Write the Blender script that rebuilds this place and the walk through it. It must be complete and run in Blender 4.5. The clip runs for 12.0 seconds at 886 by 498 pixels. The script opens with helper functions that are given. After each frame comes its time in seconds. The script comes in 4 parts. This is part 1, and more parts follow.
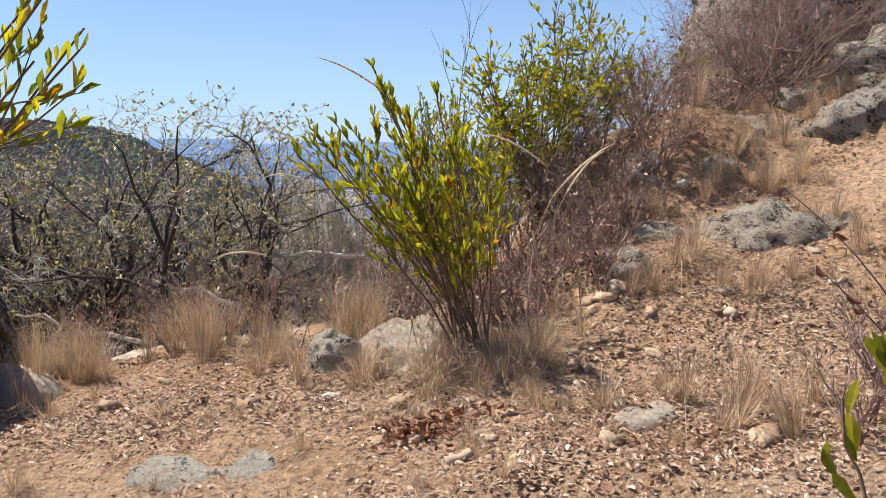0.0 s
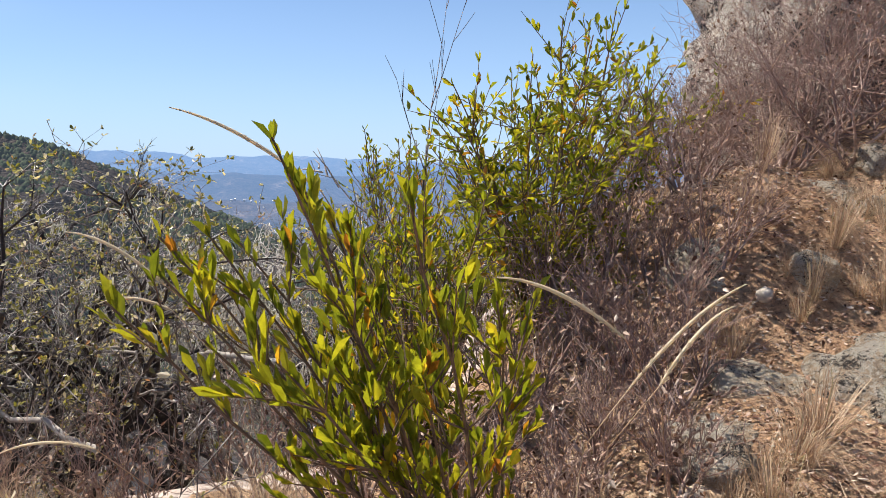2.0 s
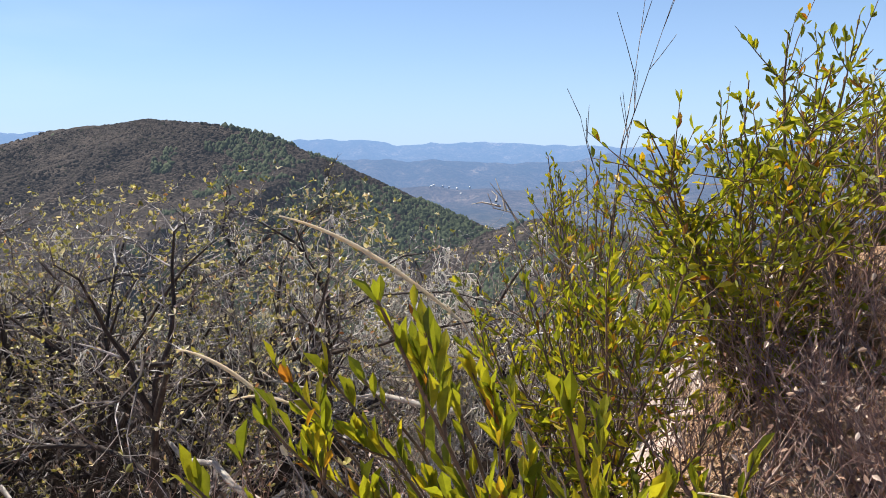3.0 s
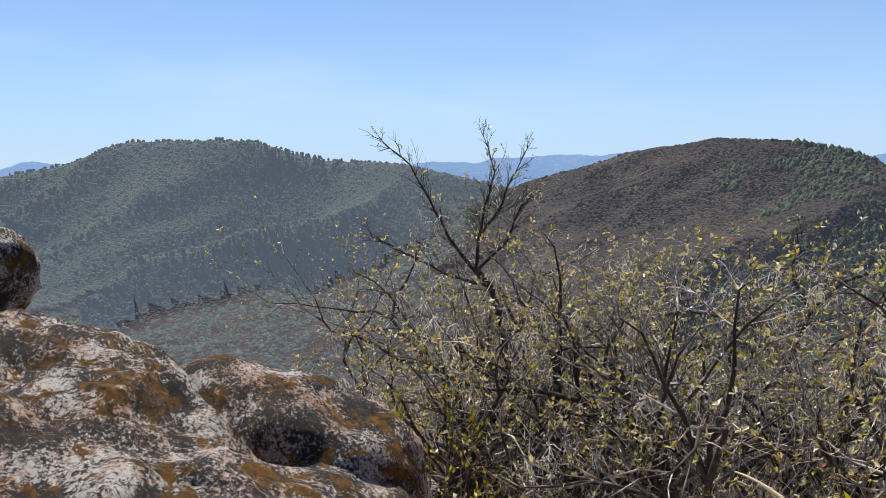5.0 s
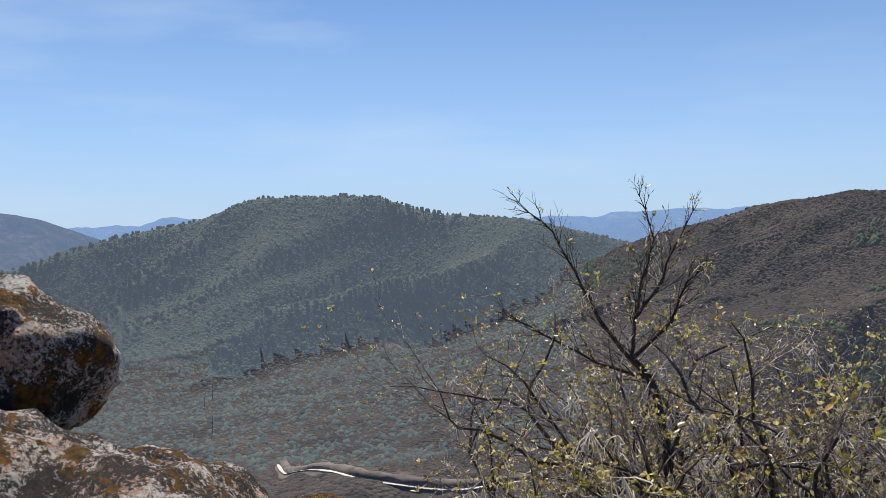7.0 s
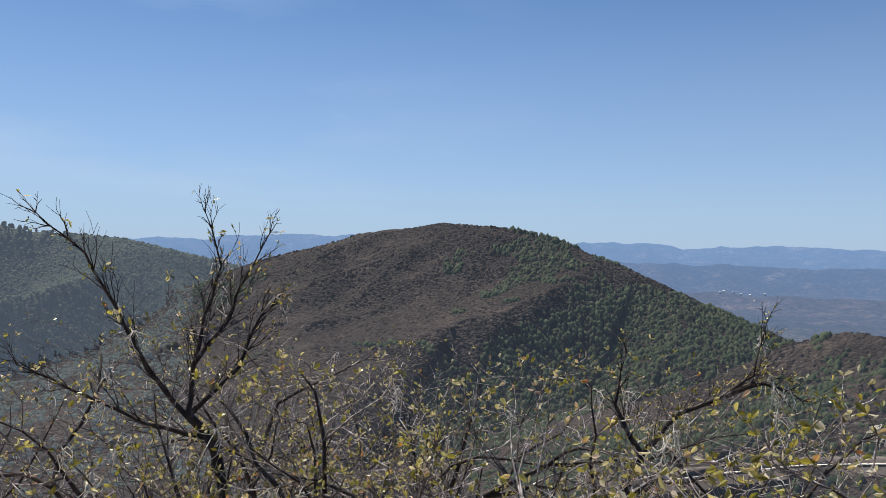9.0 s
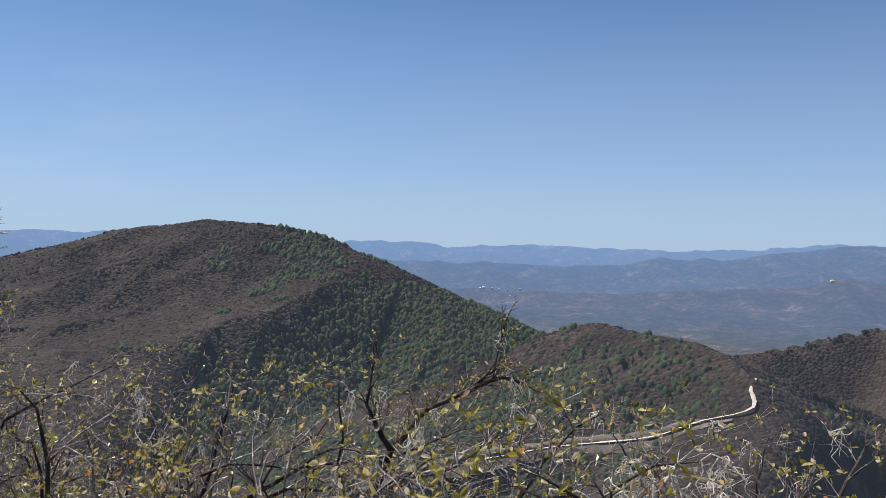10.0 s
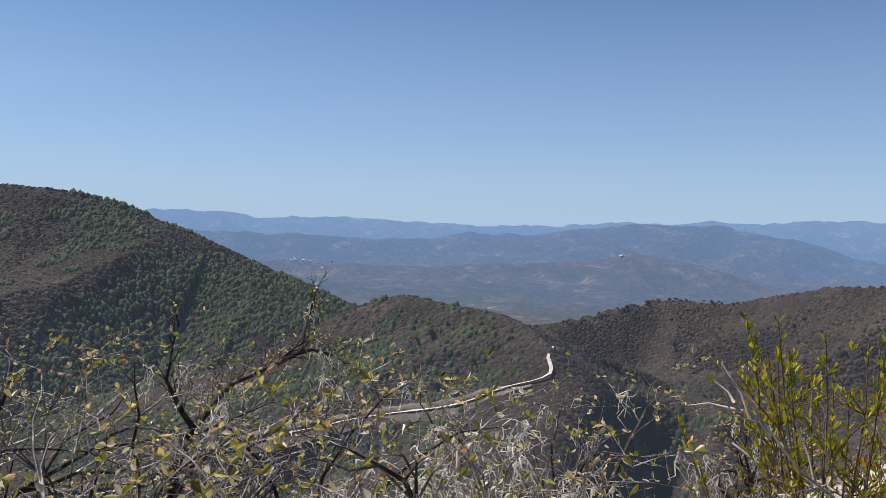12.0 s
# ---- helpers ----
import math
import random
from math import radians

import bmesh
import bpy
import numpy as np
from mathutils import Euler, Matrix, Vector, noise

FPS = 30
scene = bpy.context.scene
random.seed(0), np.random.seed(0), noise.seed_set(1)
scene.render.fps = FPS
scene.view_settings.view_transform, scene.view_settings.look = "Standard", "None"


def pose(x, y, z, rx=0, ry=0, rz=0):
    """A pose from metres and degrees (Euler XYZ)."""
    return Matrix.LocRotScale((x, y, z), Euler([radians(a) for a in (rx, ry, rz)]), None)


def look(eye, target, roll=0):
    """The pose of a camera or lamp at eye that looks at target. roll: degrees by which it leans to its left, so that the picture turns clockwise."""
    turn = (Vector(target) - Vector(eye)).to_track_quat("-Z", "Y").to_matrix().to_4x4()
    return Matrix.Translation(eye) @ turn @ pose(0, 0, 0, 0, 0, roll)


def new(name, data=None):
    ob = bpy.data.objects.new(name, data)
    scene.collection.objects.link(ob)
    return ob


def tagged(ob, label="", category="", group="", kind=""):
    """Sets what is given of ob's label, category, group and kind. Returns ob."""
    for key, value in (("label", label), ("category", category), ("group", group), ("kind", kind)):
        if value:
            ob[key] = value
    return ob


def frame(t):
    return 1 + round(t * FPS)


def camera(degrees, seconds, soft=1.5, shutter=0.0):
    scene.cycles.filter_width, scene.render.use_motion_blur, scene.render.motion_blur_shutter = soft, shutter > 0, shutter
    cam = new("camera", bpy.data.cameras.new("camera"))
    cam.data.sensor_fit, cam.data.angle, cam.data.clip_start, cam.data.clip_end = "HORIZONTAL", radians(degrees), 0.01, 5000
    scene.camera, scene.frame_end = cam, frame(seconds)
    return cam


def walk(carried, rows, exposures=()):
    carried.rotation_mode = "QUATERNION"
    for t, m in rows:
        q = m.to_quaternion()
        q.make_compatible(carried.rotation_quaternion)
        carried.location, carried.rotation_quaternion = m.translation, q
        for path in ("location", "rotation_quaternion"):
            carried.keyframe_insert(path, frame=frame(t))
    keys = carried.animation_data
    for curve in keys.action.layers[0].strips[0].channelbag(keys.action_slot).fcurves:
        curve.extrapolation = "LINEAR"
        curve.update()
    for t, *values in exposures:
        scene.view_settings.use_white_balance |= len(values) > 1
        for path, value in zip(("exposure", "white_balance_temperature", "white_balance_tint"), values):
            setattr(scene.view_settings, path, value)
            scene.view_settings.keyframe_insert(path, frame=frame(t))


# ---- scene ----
cam = camera(57.1, 12.0, soft=0.6)
PATH = [
    (0, (0.072, 0.16, 1.355), (0.048, 2.145, 1.109), -0.0),
    (0.5, (0.04, 0.709, 1.371), (0.063, 2.696, 1.146), 0.2),
    (1, (0.018, 1.275, 1.475), (0.098, 3.263, 1.27), 0.4),
    (1.5, (-0.056, 1.806, 1.602), (0.062, 3.793, 1.406), 0.6),
    (2, (-0.034, 2.177, 1.671), (0.085, 4.163, 1.467), 0.9),
    (2.5, (0.061, 2.582, 1.842), (0.036, 4.57, 1.618), 0.5),
    (3, (0.023, 2.731, 1.951), (-0.331, 4.684, 1.708), 0.3),
    (3.5, (-0.081, 2.799, 1.98), (-0.823, 4.64, 1.738), -0.0),
    (5.5, (-0.094, 2.982, 2.157), (-1.699, 4.164, 1.994), -0.9),
    (6, (-0.402, 3.103, 2.179), (-2.071, 4.199, 2.06), -1.0),
    (6.5, (-0.747, 3.263, 2.239), (-2.444, 4.318, 2.164), -1.2),
    (8.5, (-1.786, 4.342, 2.194), (-3.063, 5.88, 2.194), 0.4),
    (9, (-1.707, 4.567, 2.222), (-2.706, 6.3, 2.223), 0.8),
    (9.5, (-1.66, 4.688, 2.236), (-2.376, 6.555, 2.236), 0.9),
    (10, (-1.593, 4.583, 2.258), (-2.07, 6.525, 2.262), 0.9),
    (10.5, (-1.576, 4.568, 2.264), (-1.869, 6.547, 2.271), 1.1),
    (11, (-1.584, 4.587, 2.257), (-1.743, 6.581, 2.261), 1.3),
    (11.5, (-1.589, 4.617, 2.256), (-1.662, 6.615, 2.242), 1.6),
    (12, (-1.59, 4.632, 2.25), (-1.611, 6.631, 2.197), 1.9),
]
walk(cam, [(t, look(eye, target, roll)) for t, eye, target, roll in PATH],
     exposures=((0, 0.56), (3.5, 0.60), (5.5, 0.38), (6.5, 0.34), (8.5, 0.08), (12, 0.08)))

# ---- light ----
SUN_BEARING, SUN_HEIGHT = radians(66), radians(57)
SUN_WAY = Vector((-math.sin(SUN_BEARING) * math.cos(SUN_HEIGHT), math.cos(SUN_BEARING) * math.cos(SUN_HEIGHT), math.sin(SUN_HEIGHT)))
world = bpy.data.worlds.new("sky")
scene.world = world
world.use_nodes = True
wn, wl = world.node_tree.nodes, world.node_tree.links
sky = wn.new("ShaderNodeTexSky")
sky.sky_type, sky.sun_disc = "NISHITA", False
sky.sun_elevation, sky.sun_rotation = SUN_HEIGHT, -SUN_BEARING
sky.altitude, sky.air_density, sky.dust_density, sky.ozone_density = 3000, 0.95, 0.0, 2.0
wn["Background"].inputs["Strength"].default_value = 0.093
tint = wn.new("ShaderNodeMix")
tint.data_type, tint.blend_type = "RGBA", "MULTIPLY"
tint.inputs[0].default_value, tint.inputs[7].default_value = 1.0, (0.74, 0.96, 1.13, 1)
wl.new(sky.outputs["Color"], tint.inputs[6])
# pale dry-season haze that thins with height, and faint veils of high cloud
where = wn.new("ShaderNodeTexCoord")
apart = wn.new("ShaderNodeSeparateXYZ")
wl.new(where.outputs["Generated"], apart.inputs[0])
thin = wn.new("ShaderNodeValToRGB")
thin.color_ramp.elements.new(0.5)
for e, (p, c) in zip(thin.color_ramp.elements, ((0.0, 0.92), (0.11, 0.50), (0.34, 0.0))):
    e.position, e.color = p, (c, c, c, 1)
wl.new(apart.outputs["Z"], thin.inputs["Fac"])
haze = wn.new("ShaderNodeMix")
haze.data_type, haze.inputs[7].default_value = "RGBA", (4.15, 5.4, 7.25, 1)
wl.new(thin.outputs["Color"], haze.inputs[0])
wl.new(tint.outputs[2], haze.inputs[6])
drawn = wn.new("ShaderNodeMapping")
drawn.inputs["Scale"].default_value, drawn.inputs["Rotation"].default_value = (1.6, 1.6, 7.0), (0.25, 0.1, 0)
wl.new(where.outputs["Generated"], drawn.inputs["Vector"])
wisp = wn.new("ShaderNodeTexNoise")
wisp.inputs["Scale"].default_value, wisp.inputs["Detail"].default_value = 1.3, 5.0
wl.new(drawn.outputs["Vector"], wisp.inputs["Vector"])
faint = wn.new("ShaderNodeMapRange")
for key, value in (("From Min", 0.50), ("From Max", 0.75), ("To Min", 0.0), ("To Max", 0.50)):
    faint.inputs[key].default_value = value
wl.new(wisp.outputs["Fac"], faint.inputs["Value"])
veil = wn.new("ShaderNodeMix")
veil.data_type, veil.inputs[7].default_value = "RGBA", (5.6, 6.8, 8.3, 1)
side = wn.new("ShaderNodeMapRange")
for key, value in (("From Min", -0.35), ("From Max", -0.85), ("To Min", 0.0), ("To Max", 1.0)):
    side.inputs[key].default_value = value
wl.new(apart.outputs["X"], side.inputs["Value"])
drift = wn.new("ShaderNodeMath")
drift.operation = "MULTIPLY"
wl.new(faint.outputs["Result"], drift.inputs[0])
wl.new(side.outputs["Result"], drift.inputs[1])
wl.new(drift.outputs[0], veil.inputs[0])
wl.new(haze.outputs[2], veil.inputs[6])
wl.new(veil.outputs[2], wn["Background"].inputs["Color"])
sun = new("sun", bpy.data.lights.new("sun", "SUN"))
sun.data.energy, sun.data.angle, sun.data.color = 5.6, radians(0.53), (1.0, 0.93, 0.82)
sun.matrix_world = look(SUN_WAY * 60, (0, 0, 0))


# ---- materials ----
def material(name):
    m = bpy.data.materials.new(name)
    m.use_nodes = True
    nt = m.node_tree
    bsdf = nt.nodes["Principled BSDF"]
    return m, nt, bsdf


def add(nt, kind, **values):
    n = nt.nodes.new(kind)
    for key, value in values.items():
        if key in n.inputs:
            n.inputs[key].default_value = value
    return n


def ramp(nt, source, stops):
    r = nt.nodes.new("ShaderNodeValToRGB")
    while len(r.color_ramp.elements) < len(stops):
        r.color_ramp.elements.new(0.5)
    for e, (p, c) in zip(r.color_ramp.elements, stops):
        e.position, e.color = p, (*c, 1) if len(c) == 3 else c
    nt.links.new(source, r.inputs["Fac"])
    return r.outputs["Color"]


def noise_of(nt, scale, detail=4.0, rough=0.6, offset=0.0, stretch=(1, 1, 1)):
    geo = nt.nodes.new("ShaderNodeNewGeometry")
    mp = nt.nodes.new("ShaderNodeMapping")
    mp.inputs["Location"].default_value = (offset, offset * 1.7, offset * 0.3)
    mp.inputs["Scale"].default_value = stretch
    nt.links.new(geo.outputs["Position"], mp.inputs["Vector"])
    n = add(nt, "ShaderNodeTexNoise", Scale=scale, Detail=detail, Roughness=rough)
    nt.links.new(mp.outputs["Vector"], n.inputs["Vector"])
    return n.outputs["Fac"]


def blend(nt, fac, a, b, mode="MIX"):
    m = nt.nodes.new("ShaderNodeMix")
    m.data_type, m.blend_type = "RGBA", mode
    for value, socket in ((fac, m.inputs[0]), (a, m.inputs[6]), (b, m.inputs[7])):
        if isinstance(value, (int, float)):
            socket.default_value = value
        elif isinstance(value, tuple):
            socket.default_value = (*value, 1)
        else:
            nt.links.new(value, socket)
    return m.outputs[2]


def bump(nt, bsdf, source, strength=0.5, distance=0.02):
    b = add(nt, "ShaderNodeBump", Strength=strength, Distance=distance)
    nt.links.new(source, b.inputs["Height"])
    nt.links.new(b.outputs["Normal"], bsdf.inputs["Normal"])


def soil_material():
    m, nt, b = material("sandy_soil")
    big = ramp(nt, noise_of(nt, 0.9, 3), [(0.3, (0.54, 0.345, 0.21)), (0.5, (0.70, 0.485, 0.315)), (0.72, (0.82, 0.62, 0.45))])
    fine = ramp(nt, noise_of(nt, 28, 8, 0.75, 3), [(0.36, (0.24, 0.20, 0.19)), (0.47, (0.8, 0.73, 0.71)), (0.66, (1.25, 1.2, 1.15))])
    nt.links.new(blend(nt, 1.0, big, fine, "MULTIPLY"), b.inputs["Base Color"])
    b.inputs["Roughness"].default_value = 0.95
    b.inputs["Specular IOR Level"].default_value = 0.15
    bump(nt, b, noise_of(nt, 45, 8, 0.8, 9), 1.0, 0.05)
    return m


def rock_material(name, base, lichen, moss_amount=0.0, dark=0.5, scale=1.0, crust=1.0):
    m, nt, b = material(name)
    col = ramp(nt, noise_of(nt, 2.2 * scale, 5, 0.6), [(0.3, tuple(c * 0.72 for c in base)), (0.6, base), (0.8, tuple(min(1, c * 1.2) for c in base))])
    def patchy(fine, broad, weight):
        mul = add(nt, "ShaderNodeMath")
        mul.operation = "MULTIPLY_ADD"
        nt.links.new(broad, mul.inputs[0])
        mul.inputs[1].default_value = weight
        nt.links.new(fine, mul.inputs[2])
        return mul.outputs[0]

    spots = ramp(nt, patchy(noise_of(nt, 15 * scale * crust, 10, 0.82, 4), noise_of(nt, 2.6 * scale, 4, 0.55, 31), 0.45), [(0.687, (0, 0, 0)), (0.72, (1, 1, 1))])
    col = blend(nt, spots, col, lichen)
    black = ramp(nt, patchy(noise_of(nt, 17 * scale * crust, 10, 0.85, 11), noise_of(nt, 3.1 * scale, 4, 0.55, 37), 0.5), [(0.79 + (0.5 - dark) * 0.3, (0, 0, 0)), (0.82 + (0.5 - dark) * 0.3, (1, 1, 1))])
    col = blend(nt, black, col, (0.055, 0.048, 0.045))
    if moss_amount:
        mossy = ramp(nt, noise_of(nt, 3.6 * scale, 9, 0.74, 21), [(0.68 - moss_amount, (0, 0, 0)), (0.705 - moss_amount, (1, 1, 1))])
        hue = ramp(nt, noise_of(nt, 22, 4, 0.6, 2), [(0.35, (0.05, 0.035, 0.012)), (0.6, (0.22, 0.11, 0.025)), (0.75, (0.27, 0.18, 0.04))])
        col = blend(nt, mossy, col, hue)
    grain = ramp(nt, noise_of(nt, 70, 5, 0.7, 8), [(0.3, (0.72, 0.72, 0.72)), (0.7, (1.15, 1.15, 1.15))])
    nt.links.new(blend(nt, 1.0, col, grain, "MULTIPLY"), b.inputs["Base Color"])
    b.inputs["Roughness"].default_value = 0.92
    b.inputs["Specular IOR Level"].default_value = 0.2
    bump(nt, b, noise_of(nt, 16, 10, 0.8, 5), 1.0, 0.07)
    return m


def plain_material(name, stops, rough=0.85, scale=30.0, islands=False, through_light=0.0, haze_glow=None, spec=0.25):
    """Colour from noise, or from each island's own chance; thin leaves let some light through."""
    m, nt, b = material(name)
    if islands:
        geo = nt.nodes.new("ShaderNodeNewGeometry")
        info = nt.nodes.new("ShaderNodeObjectInfo")
        both = add(nt, "ShaderNodeMath")
        both.operation = "ADD"
        nt.links.new(geo.outputs["Random Per Island"], both.inputs[0])
        nt.links.new(info.outputs["Random"], both.inputs[1])
        frac = nt.nodes.new("ShaderNodeMath")
        frac.operation = "FRACT"
        nt.links.new(both.outputs[0], frac.inputs[0])
        col = ramp(nt, frac.outputs[0], stops)
        mott = ramp(nt, noise_of(nt, scale, 4), [(0.3, (0.75, 0.75, 0.75)), (0.7, (1.15, 1.15, 1.15))])
        col = blend(nt, 1.0, col, mott, "MULTIPLY")
    else:
        col = ramp(nt, noise_of(nt, scale, 6, 0.65), stops)
    nt.links.new(col, b.inputs["Base Color"])
    b.inputs["Roughness"].default_value = rough
    b.inputs["Specular IOR Level"].default_value = spec
    out = nt.nodes["Material Output"]
    last = b.outputs[0]
    if through_light:
        tr = nt.nodes.new("ShaderNodeBsdfTranslucent")
        nt.links.new(blend(nt, 1.0, col, (1.3, 1.26, 0.62) if islands and name.endswith("leaf") else (1.1, 1.05, 0.95), "MULTIPLY"), tr.inputs["Color"])
        mix = add(nt, "ShaderNodeMixShader", Fac=through_light)
        nt.links.new(last, mix.inputs[1])
        nt.links.new(tr.outputs[0], mix.inputs[2])
        last = mix.outputs[0]
    # painted haze: a little bluish emission mixed over distant crowns and scrub
    if haze_glow:
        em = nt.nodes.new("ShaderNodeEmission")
        em.inputs["Color"].default_value = (*haze_glow[0], 1)
        mix = add(nt, "ShaderNodeMixShader", Fac=haze_glow[1])
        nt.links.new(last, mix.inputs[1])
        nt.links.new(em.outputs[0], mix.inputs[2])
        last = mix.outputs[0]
    nt.links.new(last, out.inputs["Surface"])
    return m


# Haze colour, painted into the hill and range materials as emission
AIR_HAZE = (0.30, 0.38, 0.52)
SOIL = soil_material()
FLOOR = plain_material("thicket_floor", [(0.3, (0.24, 0.19, 0.165)), (0.5, (0.44, 0.36, 0.31)), (0.7, (0.64, 0.55, 0.49))], 0.95, 14)
# Moss and black crust, with extra of both standing in for the boulder's shade
BOULDER = rock_material("lichen_boulder", (0.66, 0.44, 0.33), (0.76, 0.73, 0.70), 0.145, 0.76, 1.35, 2.0)
CRAG = rock_material("grey_crag", (0.50, 0.40, 0.325), (0.60, 0.54, 0.47), 0.0, 0.55, 1.6)
PALE_ROCK = rock_material("pale_rock", (0.76, 0.57, 0.43), (0.78, 0.69, 0.58), 0.0, 0.3, 1.8)
SPOTTED_ROCK = rock_material("spotted_rock", (0.60, 0.49, 0.39), (0.66, 0.62, 0.53), 0.0, 0.42, 2.4)
BANK_ROCK = rock_material("bank_rock", (0.50, 0.38, 0.275), (0.58, 0.52, 0.44), 0.0, 0.5, 3.2)
LEDGE_ROCK = rock_material("ledge_rock", (0.56, 0.42, 0.29), (0.60, 0.52, 0.42), 0.0, 0.42, 3.0)
PEBBLE = plain_material("pebble", [(0.0, (0.26, 0.165, 0.11)), (0.4, (0.42, 0.29, 0.19)), (0.8, (0.50, 0.38, 0.275)), (1.0, (0.56, 0.50, 0.43))], 0.95, 60, True)
BARK = plain_material("dark_bark", [(0.38, (0.030, 0.023, 0.021)), (0.58, (0.065, 0.052, 0.046)), (0.70, (0.30, 0.28, 0.27))], 0.9, 14)
# The palest stop is lichen and painted backlit glints on the twigs
TWIG = plain_material("grey_twig", [(0.38, (0.054, 0.042, 0.038)), (0.51, (0.165, 0.134, 0.124)), (0.62, (0.60, 0.555, 0.535))], 0.6, 9, spec=0.5)
DRY_TWIG = plain_material("dry_twig", [(0.3, (0.15, 0.094, 0.078)), (0.52, (0.30, 0.20, 0.168)), (0.70, (0.55, 0.43, 0.37))], 0.85, 9)
PALE_WOOD = plain_material("bleached_wood", [(0.3, (0.26, 0.22, 0.19)), (0.7, (0.50, 0.46, 0.42))], 0.8, 12)
STEM = plain_material("shrub_stem", [(0.3, (0.10, 0.065, 0.045)), (0.7, (0.24, 0.16, 0.11))], 0.8, 20)
LEAF = plain_material("shrub_leaf", [(0.0, (0.13, 0.16, 0.016)), (0.4, (0.255, 0.275, 0.022)), (0.8, (0.41, 0.385, 0.03)), (0.94, (0.49, 0.40, 0.03)), (0.975, (0.52, 0.26, 0.03)), (1.0, (0.32, 0.11, 0.03))], 0.42, 60, True, 0.58, spec=0.45)
# Cream leaves; the palest also carry white sun glints in their colour
SMALL_LEAF = plain_material("small_leaf", [(0.0, (0.10, 0.085, 0.025)), (0.28, (0.25, 0.235, 0.05)), (0.5, (0.46, 0.41, 0.11)), (0.7, (0.60, 0.53, 0.36)), (0.90, (0.74, 0.66, 0.55)), (1.0, (0.42, 0.16, 0.05))], 0.32, 60, True, 0.36, spec=0.6)
DEAD_LEAF = plain_material("dead_leaf", [(0.0, (0.07, 0.032, 0.022)), (0.25, (0.23, 0.125, 0.085)), (0.6, (0.46, 0.31, 0.235)), (0.9, (0.62, 0.48, 0.39)), (1.0, (0.80, 0.68, 0.58))], 0.8, 40, True, 0.12)
RED_LEAF = plain_material("red_brown_leaf", [(0.0, (0.07, 0.022, 0.014)), (0.5, (0.21, 0.075, 0.045)), (1.0, (0.36, 0.17, 0.11))], 0.7, 40, True, 0.15)
STRAW = plain_material("straw", [(0.0, (0.32, 0.21, 0.14)), (0.5, (0.52, 0.37, 0.25)), (0.9, (0.70, 0.56, 0.42)), (1.0, (0.34, 0.31, 0.14))], 0.7, 30, True, 0.3)
PLUME = plain_material("seed_plume", [(0.3, (0.76, 0.66, 0.48)), (0.7, (0.88, 0.82, 0.68))], 0.8, 40, False, 0.5)
MOSS = plain_material("hanging_lichen", [(0.3, (0.72, 0.70, 0.69)), (0.7, (0.86, 0.85, 0.84))], 0.9, 30, False, 0.5)
def canopy_material(name, stops, air, amount):
    """Ground under unbroken scrub or wood: lumpy at the size of the crowns."""
    m, nt, b = material(name)
    geo = nt.nodes.new("ShaderNodeNewGeometry")
    cell = add(nt, "ShaderNodeTexVoronoi", Scale=0.5, Randomness=1.0)
    nt.links.new(geo.outputs["Position"], cell.inputs["Vector"])
    one = nt.nodes.new("ShaderNodeSeparateColor")
    nt.links.new(cell.outputs["Color"], one.inputs[0])
    col = blend(nt, 1.0, ramp(nt, noise_of(nt, 0.03, 6, 0.65), stops), ramp(nt, one.outputs[0], [(0.0, (0.7, 0.7, 0.7)), (1.0, (1.3, 1.3, 1.3))]), "MULTIPLY")
    nt.links.new(col, b.inputs["Base Color"])
    b.inputs["Roughness"].default_value, b.inputs["Specular IOR Level"].default_value = 0.95, 0.1
    lump = add(nt, "ShaderNodeMath")
    lump.operation = "SUBTRACT"
    lump.inputs[0].default_value = 1.0
    nt.links.new(cell.outputs["Distance"], lump.inputs[1])
    bump(nt, b, lump.outputs[0], 1.0, 1.1)
    # haze between here and the hills, painted in as an even emission
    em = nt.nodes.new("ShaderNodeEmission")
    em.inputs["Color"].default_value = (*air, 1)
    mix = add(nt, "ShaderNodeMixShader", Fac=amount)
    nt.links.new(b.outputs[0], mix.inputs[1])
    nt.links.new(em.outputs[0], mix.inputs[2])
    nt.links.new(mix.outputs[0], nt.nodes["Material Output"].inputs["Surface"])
    return m


